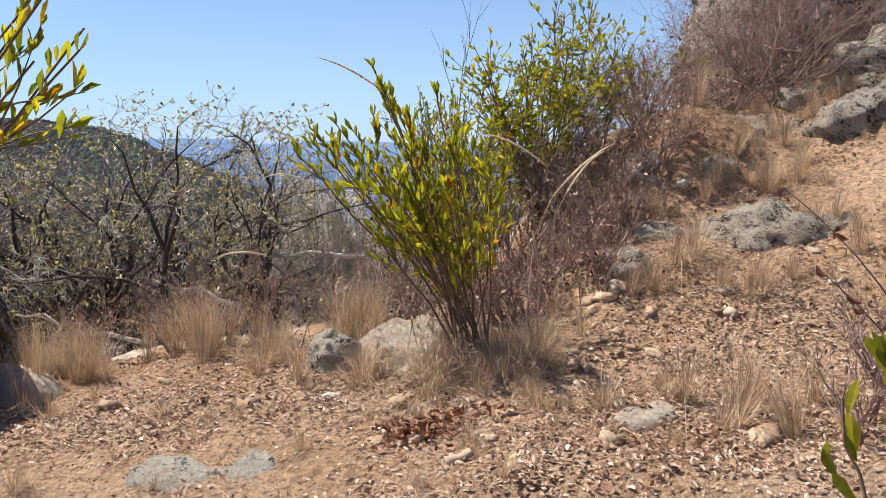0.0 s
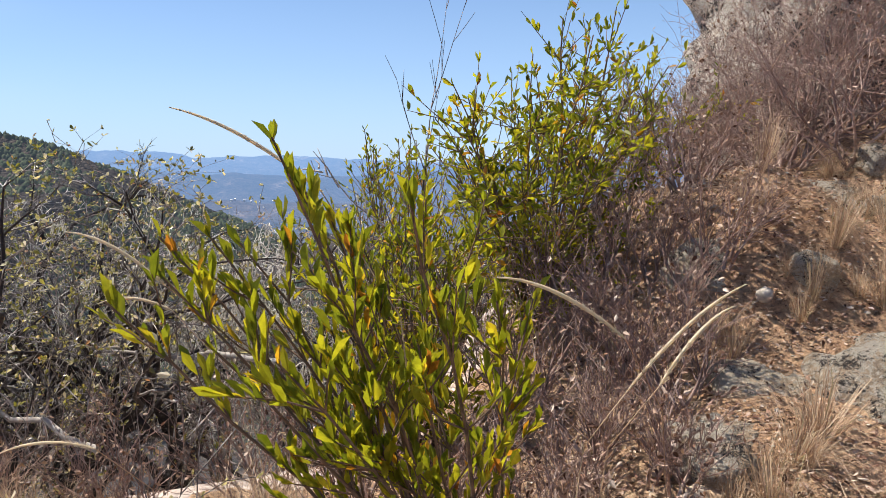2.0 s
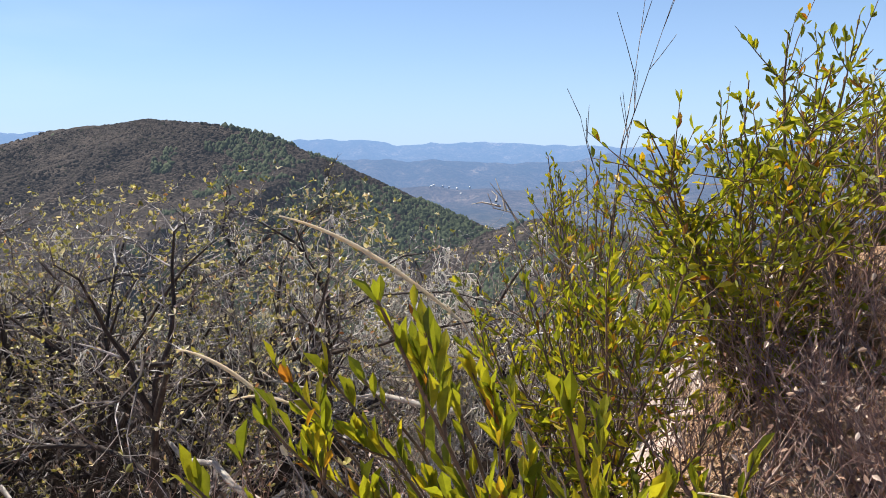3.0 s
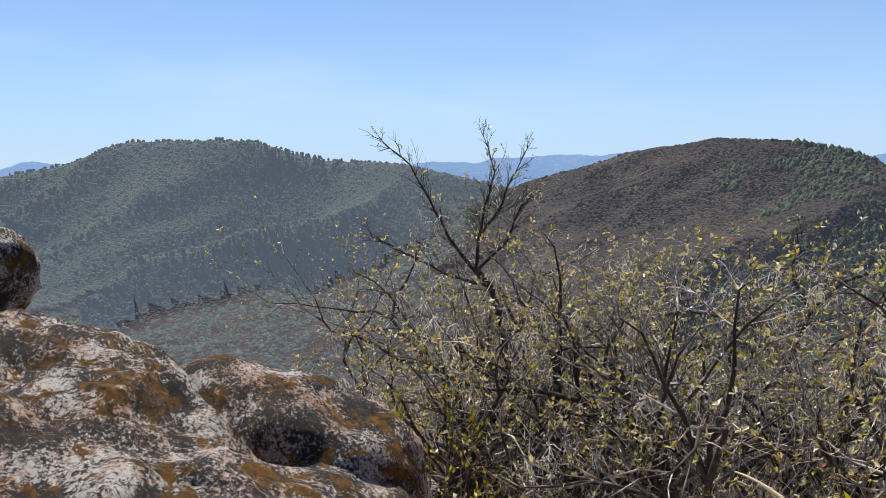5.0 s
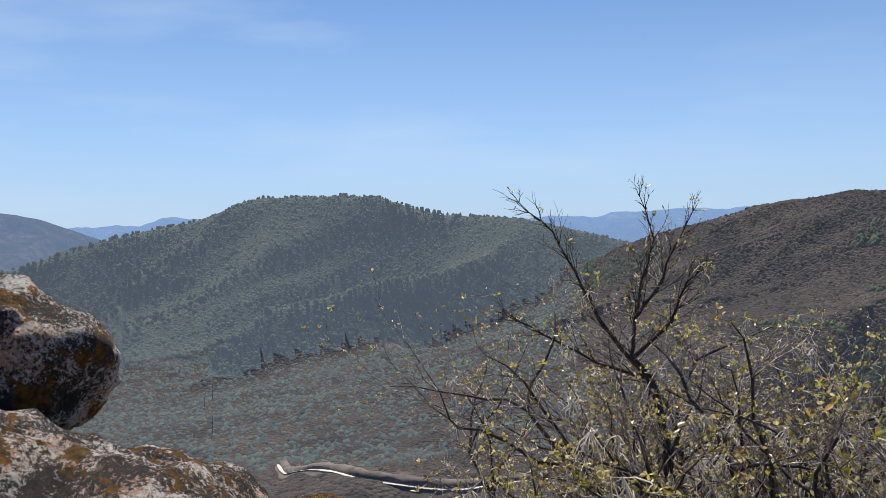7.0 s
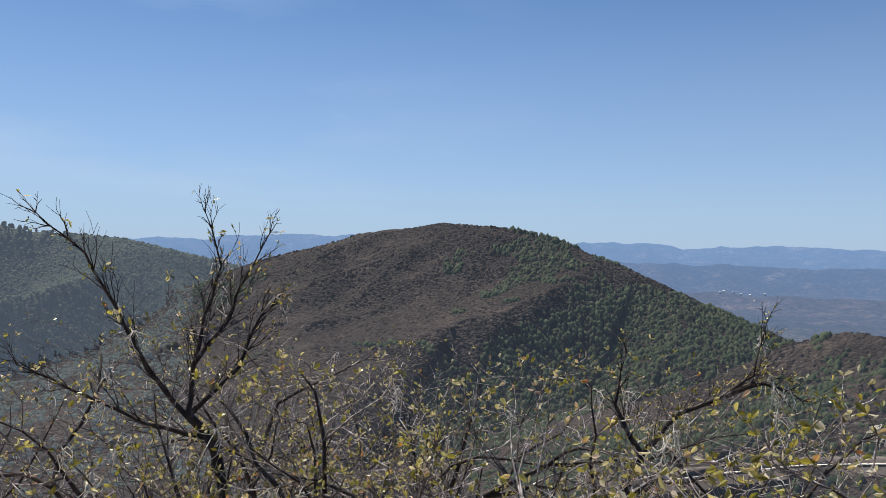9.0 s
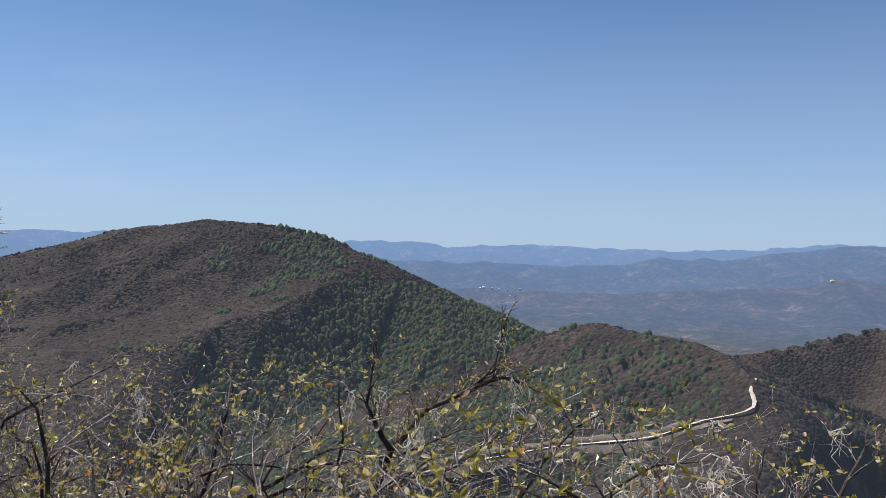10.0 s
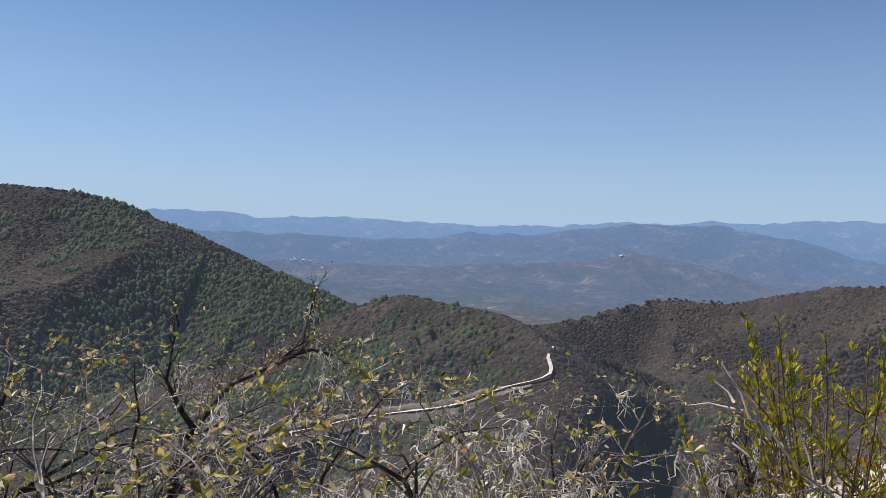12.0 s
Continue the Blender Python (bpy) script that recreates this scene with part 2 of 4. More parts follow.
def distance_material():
    """The far plateau and ranges, bluer with distance: dry-air haze is painted in as emission."""
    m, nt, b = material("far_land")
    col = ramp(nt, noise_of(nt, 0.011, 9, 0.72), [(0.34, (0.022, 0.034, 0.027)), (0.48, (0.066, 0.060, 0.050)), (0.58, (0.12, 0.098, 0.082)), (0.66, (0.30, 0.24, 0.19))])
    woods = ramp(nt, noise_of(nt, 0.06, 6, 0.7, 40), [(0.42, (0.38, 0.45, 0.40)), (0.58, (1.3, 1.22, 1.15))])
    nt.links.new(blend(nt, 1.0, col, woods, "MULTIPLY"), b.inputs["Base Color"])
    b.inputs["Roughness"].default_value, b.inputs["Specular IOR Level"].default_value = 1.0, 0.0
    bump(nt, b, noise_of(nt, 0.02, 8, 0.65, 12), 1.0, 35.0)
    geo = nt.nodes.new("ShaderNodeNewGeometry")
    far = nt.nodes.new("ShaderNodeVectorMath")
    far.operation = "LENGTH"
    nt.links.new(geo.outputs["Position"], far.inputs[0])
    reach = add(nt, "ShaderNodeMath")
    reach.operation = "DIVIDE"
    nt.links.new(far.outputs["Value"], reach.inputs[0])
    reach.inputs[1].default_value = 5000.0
    # painted haze: blue emission whose colour and share follow the distance
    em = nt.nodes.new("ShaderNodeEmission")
    nt.links.new(ramp(nt, reach.outputs[0], [(0.2, AIR_HAZE), (0.35, (0.165, 0.24, 0.39)), (0.43, (0.20, 0.275, 0.45)), (0.62, (0.19, 0.305, 0.53)), (0.86, (0.245, 0.405, 0.70))]), em.inputs["Color"])
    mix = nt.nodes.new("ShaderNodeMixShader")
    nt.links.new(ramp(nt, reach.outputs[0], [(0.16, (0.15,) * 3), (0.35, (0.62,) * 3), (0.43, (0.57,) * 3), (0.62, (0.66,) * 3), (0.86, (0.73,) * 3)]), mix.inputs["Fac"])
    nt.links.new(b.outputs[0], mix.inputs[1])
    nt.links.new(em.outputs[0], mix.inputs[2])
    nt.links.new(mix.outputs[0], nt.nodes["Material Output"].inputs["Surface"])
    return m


# Hill grounds with painted haze, more of it on the green hill
SCRUB_GROUND = canopy_material("scrub_ground", [(0.3, (0.030, 0.024, 0.021)), (0.5, (0.048, 0.038, 0.032)), (0.68, (0.072, 0.056, 0.046))], AIR_HAZE, 0.06)
HILL_GROUND = canopy_material("hill_ground", [(0.3, (0.034, 0.045, 0.029)), (0.5, (0.048, 0.061, 0.038)), (0.68, (0.070, 0.074, 0.050))], AIR_HAZE, 0.19)
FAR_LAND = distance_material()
# Crown colours carry painted haze as emission, strongest for the green hill
PINE = plain_material("pine_crown", [(0.0, (0.036, 0.056, 0.022)), (0.5, (0.062, 0.090, 0.036)), (1.0, (0.100, 0.122, 0.056))], 0.8, 1.1, True, 0.4, haze_glow=(AIR_HAZE, 0.07))
HAZY_PINE = plain_material("hazy_pine_crown", [(0.0, (0.048, 0.068, 0.036)), (0.5, (0.080, 0.106, 0.053)), (1.0, (0.125, 0.142, 0.076))], 0.8, 1.1, True, 0.45, haze_glow=(AIR_HAZE, 0.19))
BARE_SCRUB = plain_material("bare_scrub", [(0.0, (0.050, 0.038, 0.034)), (0.6, (0.080, 0.061, 0.054)), (0.85, (0.115, 0.089, 0.078)), (1.0, (0.060, 0.066, 0.036))], 0.95, 1.1, True, 0.6, haze_glow=(AIR_HAZE, 0.06))
HAZY_SCRUB = plain_material("hazy_scrub", [(0.0, (0.055, 0.050, 0.040)), (0.6, (0.088, 0.078, 0.058)), (1.0, (0.115, 0.100, 0.075))], 0.95, 1.1, True, 0.6, haze_glow=(AIR_HAZE, 0.18))
ROAD_DUST = plain_material("pale_road", [(0.3, (0.46, 0.42, 0.375)), (0.7, (0.62, 0.58, 0.53))], 0.95, 0.3)
CUT_BANK = plain_material("road_cutting", [(0.3, (0.10, 0.088, 0.080)), (0.7, (0.24, 0.21, 0.19))], 0.95, 0.2)
WALL_WHITE = plain_material("whitewash", [(0.3, (0.70, 0.68, 0.65)), (0.7, (0.82, 0.80, 0.78))], 0.9, 0.5)


# ---- shape helpers ----
class Geo:
    """Vertices and faces gathered for one mesh."""

    def __init__(self):
        self.v, self.f = [], []

    def tube(self, pts, radii, sides=4):
        start, n = len(self.v), len(pts)
        for i, p in enumerate(pts):
            d = (pts[min(i + 1, n - 1)] - pts[max(i - 1, 0)])
            d = d.normalized() if d.length > 1e-9 else Vector((0, 0, 1))
            a = d.cross(Vector((0.31, 0.17, 0.93)) if abs(d.z) < 0.9 else Vector((1, 0.2, 0))).normalized()
            b = d.cross(a)
            for k in range(sides):
                t = 2 * math.pi * k / sides
                self.v.append(tuple(p + (a * math.cos(t) + b * math.sin(t)) * radii[i]))
        for i in range(n - 1):
            for k in range(sides):
                k2 = (k + 1) % sides
                s = start + i * sides
                self.f.append((s + k, s + k2, s + sides + k2, s + sides + k))

    def leaf(self, p, d, length, width, fold=0.25, curl=0.12, side=None):
        d = d.normalized()
        a = side or d.cross(Vector((random.uniform(-1, 1), random.uniform(-1, 1), random.uniform(-1, 1)))).normalized()
        n = a.cross(d)
        s, w = len(self.v), width / 2
        tip = p + d * length - n * length * curl
        for q in (p, p + d * length * 0.35 + a * w * 0.75 + n * w * fold, p + d * length * 0.7 + a * w + n * w * fold * 0.5,
                  tip, p + d * length * 0.7 - a * w + n * w * fold * 0.5, p + d * length * 0.35 - a * w * 0.75 + n * w * fold):
            self.v.append(tuple(q))
        self.f += [(s, s + 1, s + 2, s + 3), (s, s + 3, s + 4, s + 5)]

    def mesh(self, name, mat, smooth=True):
        me = bpy.data.meshes.new(name)
        me.from_pydata(self.v, [], self.f)
        me.materials.append(mat)
        if smooth:
            me.polygons.foreach_set("use_smooth", [True] * len(me.polygons))
        return me


def empty(name, where, label, category, group="", kind=""):
    ob = new(name)
    ob.location = where
    return tagged(ob, label, category, group, kind)


def part(name, geo, mat, parent, label="", kind="", smooth=True):
    ob = new(name, geo.mesh(name, mat, smooth))
    ob.parent = parent
    return tagged(ob, label, kind=kind)


def np_mesh(name, verts, quads, mats, index=None, smooth=True):
    me = bpy.data.meshes.new(name)
    me.vertices.add(len(verts))
    me.vertices.foreach_set("co", np.ascontiguousarray(verts, np.float32).ravel())
    k = quads.shape[1]
    me.loops.add(quads.size)
    me.loops.foreach_set("vertex_index", np.ascontiguousarray(quads, np.int32).ravel())
    me.polygons.add(len(quads))
    me.polygons.foreach_set("loop_start", np.arange(0, quads.size, k, dtype=np.int32))
    me.polygons.foreach_set("loop_total", np.full(len(quads), k, np.int32))
    for m in mats:
        me.materials.append(m)
    if index is not None:
        me.polygons.foreach_set("material_index", np.ascontiguousarray(index, np.int32))
    me.polygons.foreach_set("use_smooth", np.full(len(quads), smooth))
    me.update(calc_edges=True)
    me.validate()
    return me


# ---- lie of the land ----
LATTICE = np.random.default_rng(7).random((256, 256))


def vnoise(x, y):
    xi, yi = np.floor(x).astype(int), np.floor(y).astype(int)
    fx, fy = x - xi, y - yi
    fx, fy = fx * fx * (3 - 2 * fx), fy * fy * (3 - 2 * fy)
    a, b = LATTICE[xi % 256, yi % 256], LATTICE[(xi + 1) % 256, yi % 256]
    c, d = LATTICE[xi % 256, (yi + 1) % 256], LATTICE[(xi + 1) % 256, (yi + 1) % 256]
    return (a * (1 - fx) + b * fx) * (1 - fy) + (c * (1 - fx) + d * fx) * fy - 0.5


def fbm(x, y, octaves=4, gain=0.5):
    total, amp = 0, 1.0
    for k in range(octaves):
        total = total + amp * vnoise(x * 2**k + 17.3 * k, y * 2**k + 5.1 * k)
        amp *= gain
    return total


def smooth(a, b, x):
    t = np.clip((x - a) / (b - a), 0, 1)
    return t * t * (3 - 2 * t)


def past_ledge(x, y):
    """How far a place lies beyond the edge of the drop."""
    edge = 5.25 + 1.6 * smooth(-0.4, 1.0, x) + 1.2 * smooth(2.0, 3.4, x) - 1.5 * smooth(-2.3, -3.4, x)
    return np.maximum(y - edge, -x - 7.2)


def own_hill(x, y):
    """The slope that the path crosses, its ledge, and the fall below it."""
    z = 0.06 * np.clip(y, -6, 3.5) + 0.125 * np.clip(x, -3.0, 8) + 0.33 * np.clip(y - 3.9, 0, 3.6) * smooth(-0.1, 1.5, x)
    z = z + (0.31 * np.clip(x - 2.3, 0, 5) + 0.25 * np.clip(x - 7.3, 0, 55)) * smooth(12, 7, y)
    z = z + 0.36 * np.exp(-(((x - 1.80) / 0.55) ** 2 + ((y - 6.25) / 0.50) ** 2) ** 2)
    z = z + 0.10 * np.exp(-(((x - 1.15) / 0.35) ** 2 + ((y - 4.85) / 0.3) ** 2))
    beyond = past_ledge(x, y)
    beyond = np.where(beyond > -1, 0.5 * (beyond + np.sqrt(beyond**2 + 0.35)), 0)
    z = z - 135 * (1 - np.exp(-0.62 * beyond**2 / (beyond + 4) / 135))
    z = z + fbm(x / 1.3, y / 1.3, 3) * 0.10 + fbm(x / 0.28, y / 0.28, 3) * 0.055
    return z + fbm(x / 45, y / 45, 4) * 14 * smooth(15, 120, beyond)


# Crest lines of the hills: points, depth, steepness, rounding, gully depth, gully width, ground
RIDGES = {
    "green_hill": ([(-1000, -150, -70), (-990, 80, -38), (-982, 195, -5), (-957, 293, 19), (-936, 356, 43), (-898, 443, 43), (-876, 485, 42), (-838, 549, 20),
                    (-798, 606, 15), (-768, 643, 7), (-689, 728, -22), (-640, 790, -50)], 170, 0.48, 25, 70, 185, 1),
    "brown_hill": ([(-700, 690, -45), (-635, 644, -23), (-563, 643, -4), (-515, 651, 6), (-471, 653, 17), (-397, 642, 24), (-362, 634, 27), (-316, 630, 25),
                    (-287, 636, 20), (-258, 640, 12), (-190, 648, -15), (-138, 645, -38), (-88, 639, -55), (-20, 632, -85)], 150, 0.46, 22, 22, 110, 0),
    "knoll": ([(-90, 440, -62), (-52, 417, -39), (-32, 414, -32), (-23, 409, -31), (13, 387, -35), (22, 369, -35), (33, 350, -39), (39, 332, -43), (42, 318, -52)], 90, 0.42, 12, 8, 45, 0),
    "right_hill": ([(39, 563, -64), (64, 581, -63), (106, 595, -54), (157, 604, -42), (206, 589, -43), (246, 529, -26), (261, 499, -23), (300, 430, -10)], 120, 0.36, 20, 26, 75, 0),
    "left_hill": ([(-1700, -300, 60), (-1798, 111, 46), (-1789, 209, 31), (-1772, 322, -11), (-1750, 420, -60)], 190, 0.42, 30, 30, 170, 3),
    "plateau": ([(-900, 2000, -120), (-535, 2139, -99), (-421, 2164, -92), (-183, 2197, -102), (-61, 2204, -104), (152, 2199, -79), (361, 2175, -74), (475, 2152, -47),
                 (586, 2125, -62), (719, 2083, -92), (845, 2035, -137)], 150, 0.26, 60, 34, 150, 2),
    "middle_range": ([(-1900, 2700, -20), (-1017, 3039, -23), (-820, 3098, -38), (-614, 3145, -32), (-443, 3174, -48), (-224, 3197, -46), (63, 3204, -10), (284, 3192, -14), (520, 3162, 22),
                      (848, 3090, 48), (1041, 3030, 39), (1222, 2962, 8), (1390, 2886, -35), (1498, 2832, -69)], 220, 0.3, 80, 45, 260, 3),
    "far_range": ([(-4300, 300, 40), (-4259, 598, 41), (-4194, 952, 42), (-4154, 1114, 81), (-4060, 1500, 30), (-3500, 2500, 30), (-3131, 2954, 52), (-2937, 3147, 70), (-2557, 3463, 80),
                   (-1587, 4002, 52), (-1185, 4139, 57), (-1022, 4182, 37), (-422, 4284, 46), (-65, 4304, 31), (307, 4294, 26), (728, 4242, 45), (1140, 4150, 72), (1296, 4104, 88),
                   (1521, 4026, 75), (1708, 3950, 103), (2006, 3807, 103), (2700, 3400, 110)], 280, 0.34, 80, 50, 300, 4),
}

GORGE = [(47, 215), (54, 250), (60, 275), (76, 310), (98, 365)]


def land(x, y, which=False):
    """Height of the land; with which, also the number of the hill that rules there."""
    r = np.hypot(x, y)
    layers = [own_hill(x, y), -114 - 0.12 * np.clip(r - 1150, 0, 1100) + fbm(x / 150, y / 150, 4) * 20 * smooth(100, 300, r)]
    for pts, depth, steep, crown, gully, width, _ in RIDGES.values():
        best, along, crest, run = np.full(x.shape, 1e9), np.zeros(x.shape), np.zeros(x.shape), 0.0
        for (ax, ay, az), (bx, by, bz) in zip(pts, pts[1:]):
            length = math.hypot(bx - ax, by - ay)
            t = np.clip(((x - ax) * (bx - ax) + (y - ay) * (by - ay)) / length**2, 0, 1)
            d = np.hypot(x - ax - t * (bx - ax), y - ay - t * (by - ay))
            near = d < best
            best, along, crest = np.where(near, d, best), np.where(near, run + t * length, along), np.where(near, az + t * (bz - az), crest)
            run += length
        fall = np.sqrt(best**2 + crown**2) - crown
        sway = 50 * fbm(x / 240 + 3, y / 240, 2) * smooth(20, 160, best)
        bend = (best * (0.25 + 0.75 * np.sin(along / width * 0.55 + 0.6)) + sway) * (1.0 if gully > 50 else 0.4)
        cut = 1 - np.abs(2 * fbm((along + bend) / width, best / (width * 4), 2))
        small = 1 - np.abs(2 * fbm((along + bend * 1.2) / (width * 0.36), best / (width * 1.2) + 9, 2))
        rough = -(gully * (1 - cut) * 1.6 + gully * 0.35 * (1 - small)) * (1 - np.exp(-best / (width * 0.6)))
        layers.append(crest - depth * (1 - np.exp(-steep * fall / depth)) - 0.05 * fall + rough + fbm(x / (width * 0.3), y / (width * 0.3), 4) * width * (0.02 if width < 250 else 0.06))
    cleft = np.full(x.shape, 1e9)
    for (ax, ay), (bx, by) in zip(GORGE, GORGE[1:]):
        t = np.clip(((x - ax) * (bx - ax) + (y - ay) * (by - ay)) / ((bx - ax) ** 2 + (by - ay) ** 2), 0, 1)
        cleft = np.minimum(cleft, np.hypot(x - ax - t * (bx - ax), y - ay - t * (by - ay)))
    layers = [layer - 60 * np.exp(-((cleft / 11.0) ** 2)) for layer in layers]
    k = 3.0 + 3.0 * smooth(60, 400, r)
    stack = np.array(layers)
    top = stack.max(0)
    z = top + k * np.log(np.exp((stack - top) / k).sum(0)) - k * np.log(1 + 0.12 * smooth(60, 400, r))
    z = np.where(r < 60, layers[0], z)
    return (z, stack.argmax(0)) if which else z


def hz(x, y):
    return float(own_hill(np.array([float(x)]), np.array([float(y)]))[0])


# ---- ground: the sheet to the horizon, and the finer ground of the path ----
azimuth = np.radians(np.r_[np.linspace(-100, -36, 28, endpoint=False), np.linspace(-36, 95, 450, endpoint=False), np.linspace(95, 260, 60, endpoint=False)])
radius = np.r_[np.geomspace(5, 150, 50, endpoint=False), np.geomspace(150, 1250, 195, endpoint=False), np.geomspace(1250, 4900, 80)]
gr, ga = np.meshgrid(radius, azimuth, indexing="ij")
gx, gy = -1 - gr * np.sin(ga), 4 + gr * np.cos(ga)
gz, ruler = land(gx, gy, True)
inside = smooth(0, 1.5, np.minimum(np.minimum(gx + 15, 13 - gx), np.minimum(gy + 9, 17 - gy)))
gz = gz - 0.9 * inside
nr, na = gr.shape
ii, jj = np.meshgrid(np.arange(nr - 1), np.arange(na), indexing="ij")
j2 = (jj + 1) % na
quads = np.stack([ii * na + jj, (ii + 1) * na + jj, (ii + 1) * na + j2, ii * na + j2], -1).reshape(-1, 4)
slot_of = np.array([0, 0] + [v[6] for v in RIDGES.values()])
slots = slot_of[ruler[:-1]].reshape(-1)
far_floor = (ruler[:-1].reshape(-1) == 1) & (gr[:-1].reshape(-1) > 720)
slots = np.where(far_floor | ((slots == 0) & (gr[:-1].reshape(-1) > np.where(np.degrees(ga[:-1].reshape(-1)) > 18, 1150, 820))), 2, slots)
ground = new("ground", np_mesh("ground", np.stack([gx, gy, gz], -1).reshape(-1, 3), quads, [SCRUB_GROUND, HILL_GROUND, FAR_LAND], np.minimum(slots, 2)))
tagged(ground, "mountain slopes of brown scrub running out to far ranges painted with blue haze", "ground", kind="structure")

xs = np.r_[np.linspace(-15, -4.5, 50, endpoint=False), np.linspace(-4.5, 4.5, 200, endpoint=False), np.linspace(4.5, 13, 40)]
ys = np.r_[np.linspace(-9, -0.5, 40, endpoint=False), np.linspace(-0.5, 8.5, 200, endpoint=False), np.linspace(8.5, 17, 50)]
px, py = np.meshgrid(xs, ys, indexing="ij")
pz = own_hill(px, py)
ii, jj = np.meshgrid(np.arange(len(xs) - 1), np.arange(len(ys) - 1), indexing="ij")
w = len(ys)
pq = np.stack([ii * w + jj, (ii + 1) * w + jj, (ii + 1) * w + jj + 1, ii * w + jj + 1], -1).reshape(-1, 4)
path_ground = new("ground_path", np_mesh("ground_path", np.stack([px, py, pz], -1).reshape(-1, 3), pq, [SOIL, FLOOR], (past_ledge(px, py)[:-1, :-1] + fbm(px, py, 3)[:-1, :-1] > 0.55).reshape(-1)))
tagged(path_ground, "sunlit sandy hillside path strewn with dry leaves and gravel", "ground", kind="structure")


# ---- boulders, crag and stones ----
def superball(radii, turn, seed, rough, square=2.6, rings=60, sides=110):
    """A rounded block with cracks and lumps."""
    v, f = [], []
    for i in range(rings + 1):
        a = math.pi * i / rings
        for k in range(sides):
            b = 2 * math.pi * k / sides
            d = Vector((math.sin(a) * math.cos(b), math.sin(a) * math.sin(b), math.cos(a)))
            m = (abs(d.x) ** square + abs(d.y) ** square + abs(d.z) ** square) ** (-1 / square)
            p = Vector((d.x * m * radii[0], d.y * m * radii[1], d.z * m * radii[2]))
            q = p * max(1.0, 0.85 / max(radii)) + Vector((seed * 3.1, seed * 1.7, seed))
            h = noise.fractal(q * 0.9, 0.9, 2.1, 3) * 1.0 + noise.fractal(q * 3.1, 0.8, 2.1, 4) * 0.32
            h += (0.5 - abs(noise.noise(q * 1.7))) * 0.3 + noise.noise(q * 14) * 0.05
            v.append(tuple(turn @ (p + d * h * rough)))
    for i in range(rings):
        for k in range(sides):
            k2 = (k + 1) % sides
            f.append((i * sides + k, (i + 1) * sides + k, (i + 1) * sides + k2, i * sides + k2))
    g = Geo()
    g.v, g.f = v, f
    return g


def boulder(name, where, radii, turn, seed, rough, mat, label, square=2.6, rings=60, sides=110, group=""):
    ob = new(name, superball(radii, Euler([radians(a) for a in turn]).to_matrix(), seed, rough, square, rings, sides).mesh(name, mat))
    ob.location = where
    return tagged(ob, label, "rock", group)


boulder("boulder", (-4.72, 3.75, 0.10), (2.36, 1.45, 1.15), (-14, 5, 22), 3, 0.20, BOULDER, "large pinkish boulder crusted with white lichen and orange moss", 3.0, 150, 260)
boulder("boulder", (-3.95, 5.05, 0.26), (0.82, 0.60, 0.66), (-10, 8, 28), 5, 0.16, BOULDER, "lower shoulder of lichen-crusted rock beside the boulder", 3.0, 70, 110)
boulder("boulder_block", (-6.35, 3.75, 1.56), (0.85, 0.62, 0.42), (-6, 4, 14), 8, 0.22, BOULDER, "upper block of lichen-covered rock resting on the boulder", 3.0, 80, 140)
boulder("crag", (5.15, 9.6, 1.9), (2.35, 1.7, 2.9), (4, -8, 20), 12, 0.42, CRAG, "tall grey rock crag at the top of the slope", 2.8, 110, 180)
boulder("rock", (-0.12, 4.56, 0.15), (0.28, 0.22, 0.20), (8, 14, 20), 21, 0.12, PALE_ROCK, "pale rounded rock beside the leafy shrub", 2.4, 40, 64)
boulder("rock", (-0.60, 4.52, 0.15), (0.13, 0.11, 0.21), (0, 4, 40), 33, 0.07, SPOTTED_ROCK, "small grey rock spotted with lichen", 2.8, 36, 56)
boulder("rock", (2.02, 6.02, 1.14), (0.24, 0.20, 0.17), (14, -10, 30), 41, 0.12, BANK_ROCK, "weathered lichen-grey rock in the mound of the bank", 3.2, 40, 64)
boulder("rock", (1.52, 5.98, 1.08), (0.26, 0.16, 0.13), (18, 12, -10), 42, 0.12, BANK_ROCK, "angular pale rock breaking out of the mound", 3.4, 40, 64)
boulder("rock", (2.45, 6.55, 1.34), (0.42, 0.26, 0.17), (10, -12, 15), 43, 0.22, BANK_ROCK, "tilted rock slab on the upper bank", 3.4, 44, 70)
boulder("rock", (2.20, 5.30, 0.77), (0.42, 0.24, 0.14), (9, -10, 10), 44, 0.20, BANK_ROCK, "low lichen-spotted rock ledge in the bank", 3.4, 40, 64)
boulder("rock", (1.62, 5.25, 0.64), (0.30, 0.18, 0.12), (12, -4, -20), 47, 0.18, LEDGE_ROCK, "crumbling pale rock ledge in the bank", 3.2, 36, 56)
boulder("rock", (2.75, 5.55, 0.95), (0.40, 0.26, 0.16), (8, -12, 25), 48, 0.22, LEDGE_ROCK, "broken sandy rock ledge in the bank", 3.4, 40, 64)
boulder("rock", (1.15, 4.95, 0.66), (0.20, 0.13, 0.08), (10, -6, 35), 49, 0.08, BANK_ROCK, "small grey rock at the foot of the bank", 3.0, 28, 44)
boulder("rock", (2.60, 4.70, 0.66), (0.34, 0.22, 0.12), (6, -8, -15), 50, 0.18, LEDGE_ROCK, "flat sandy rock step in the bank", 3.4, 36, 56)
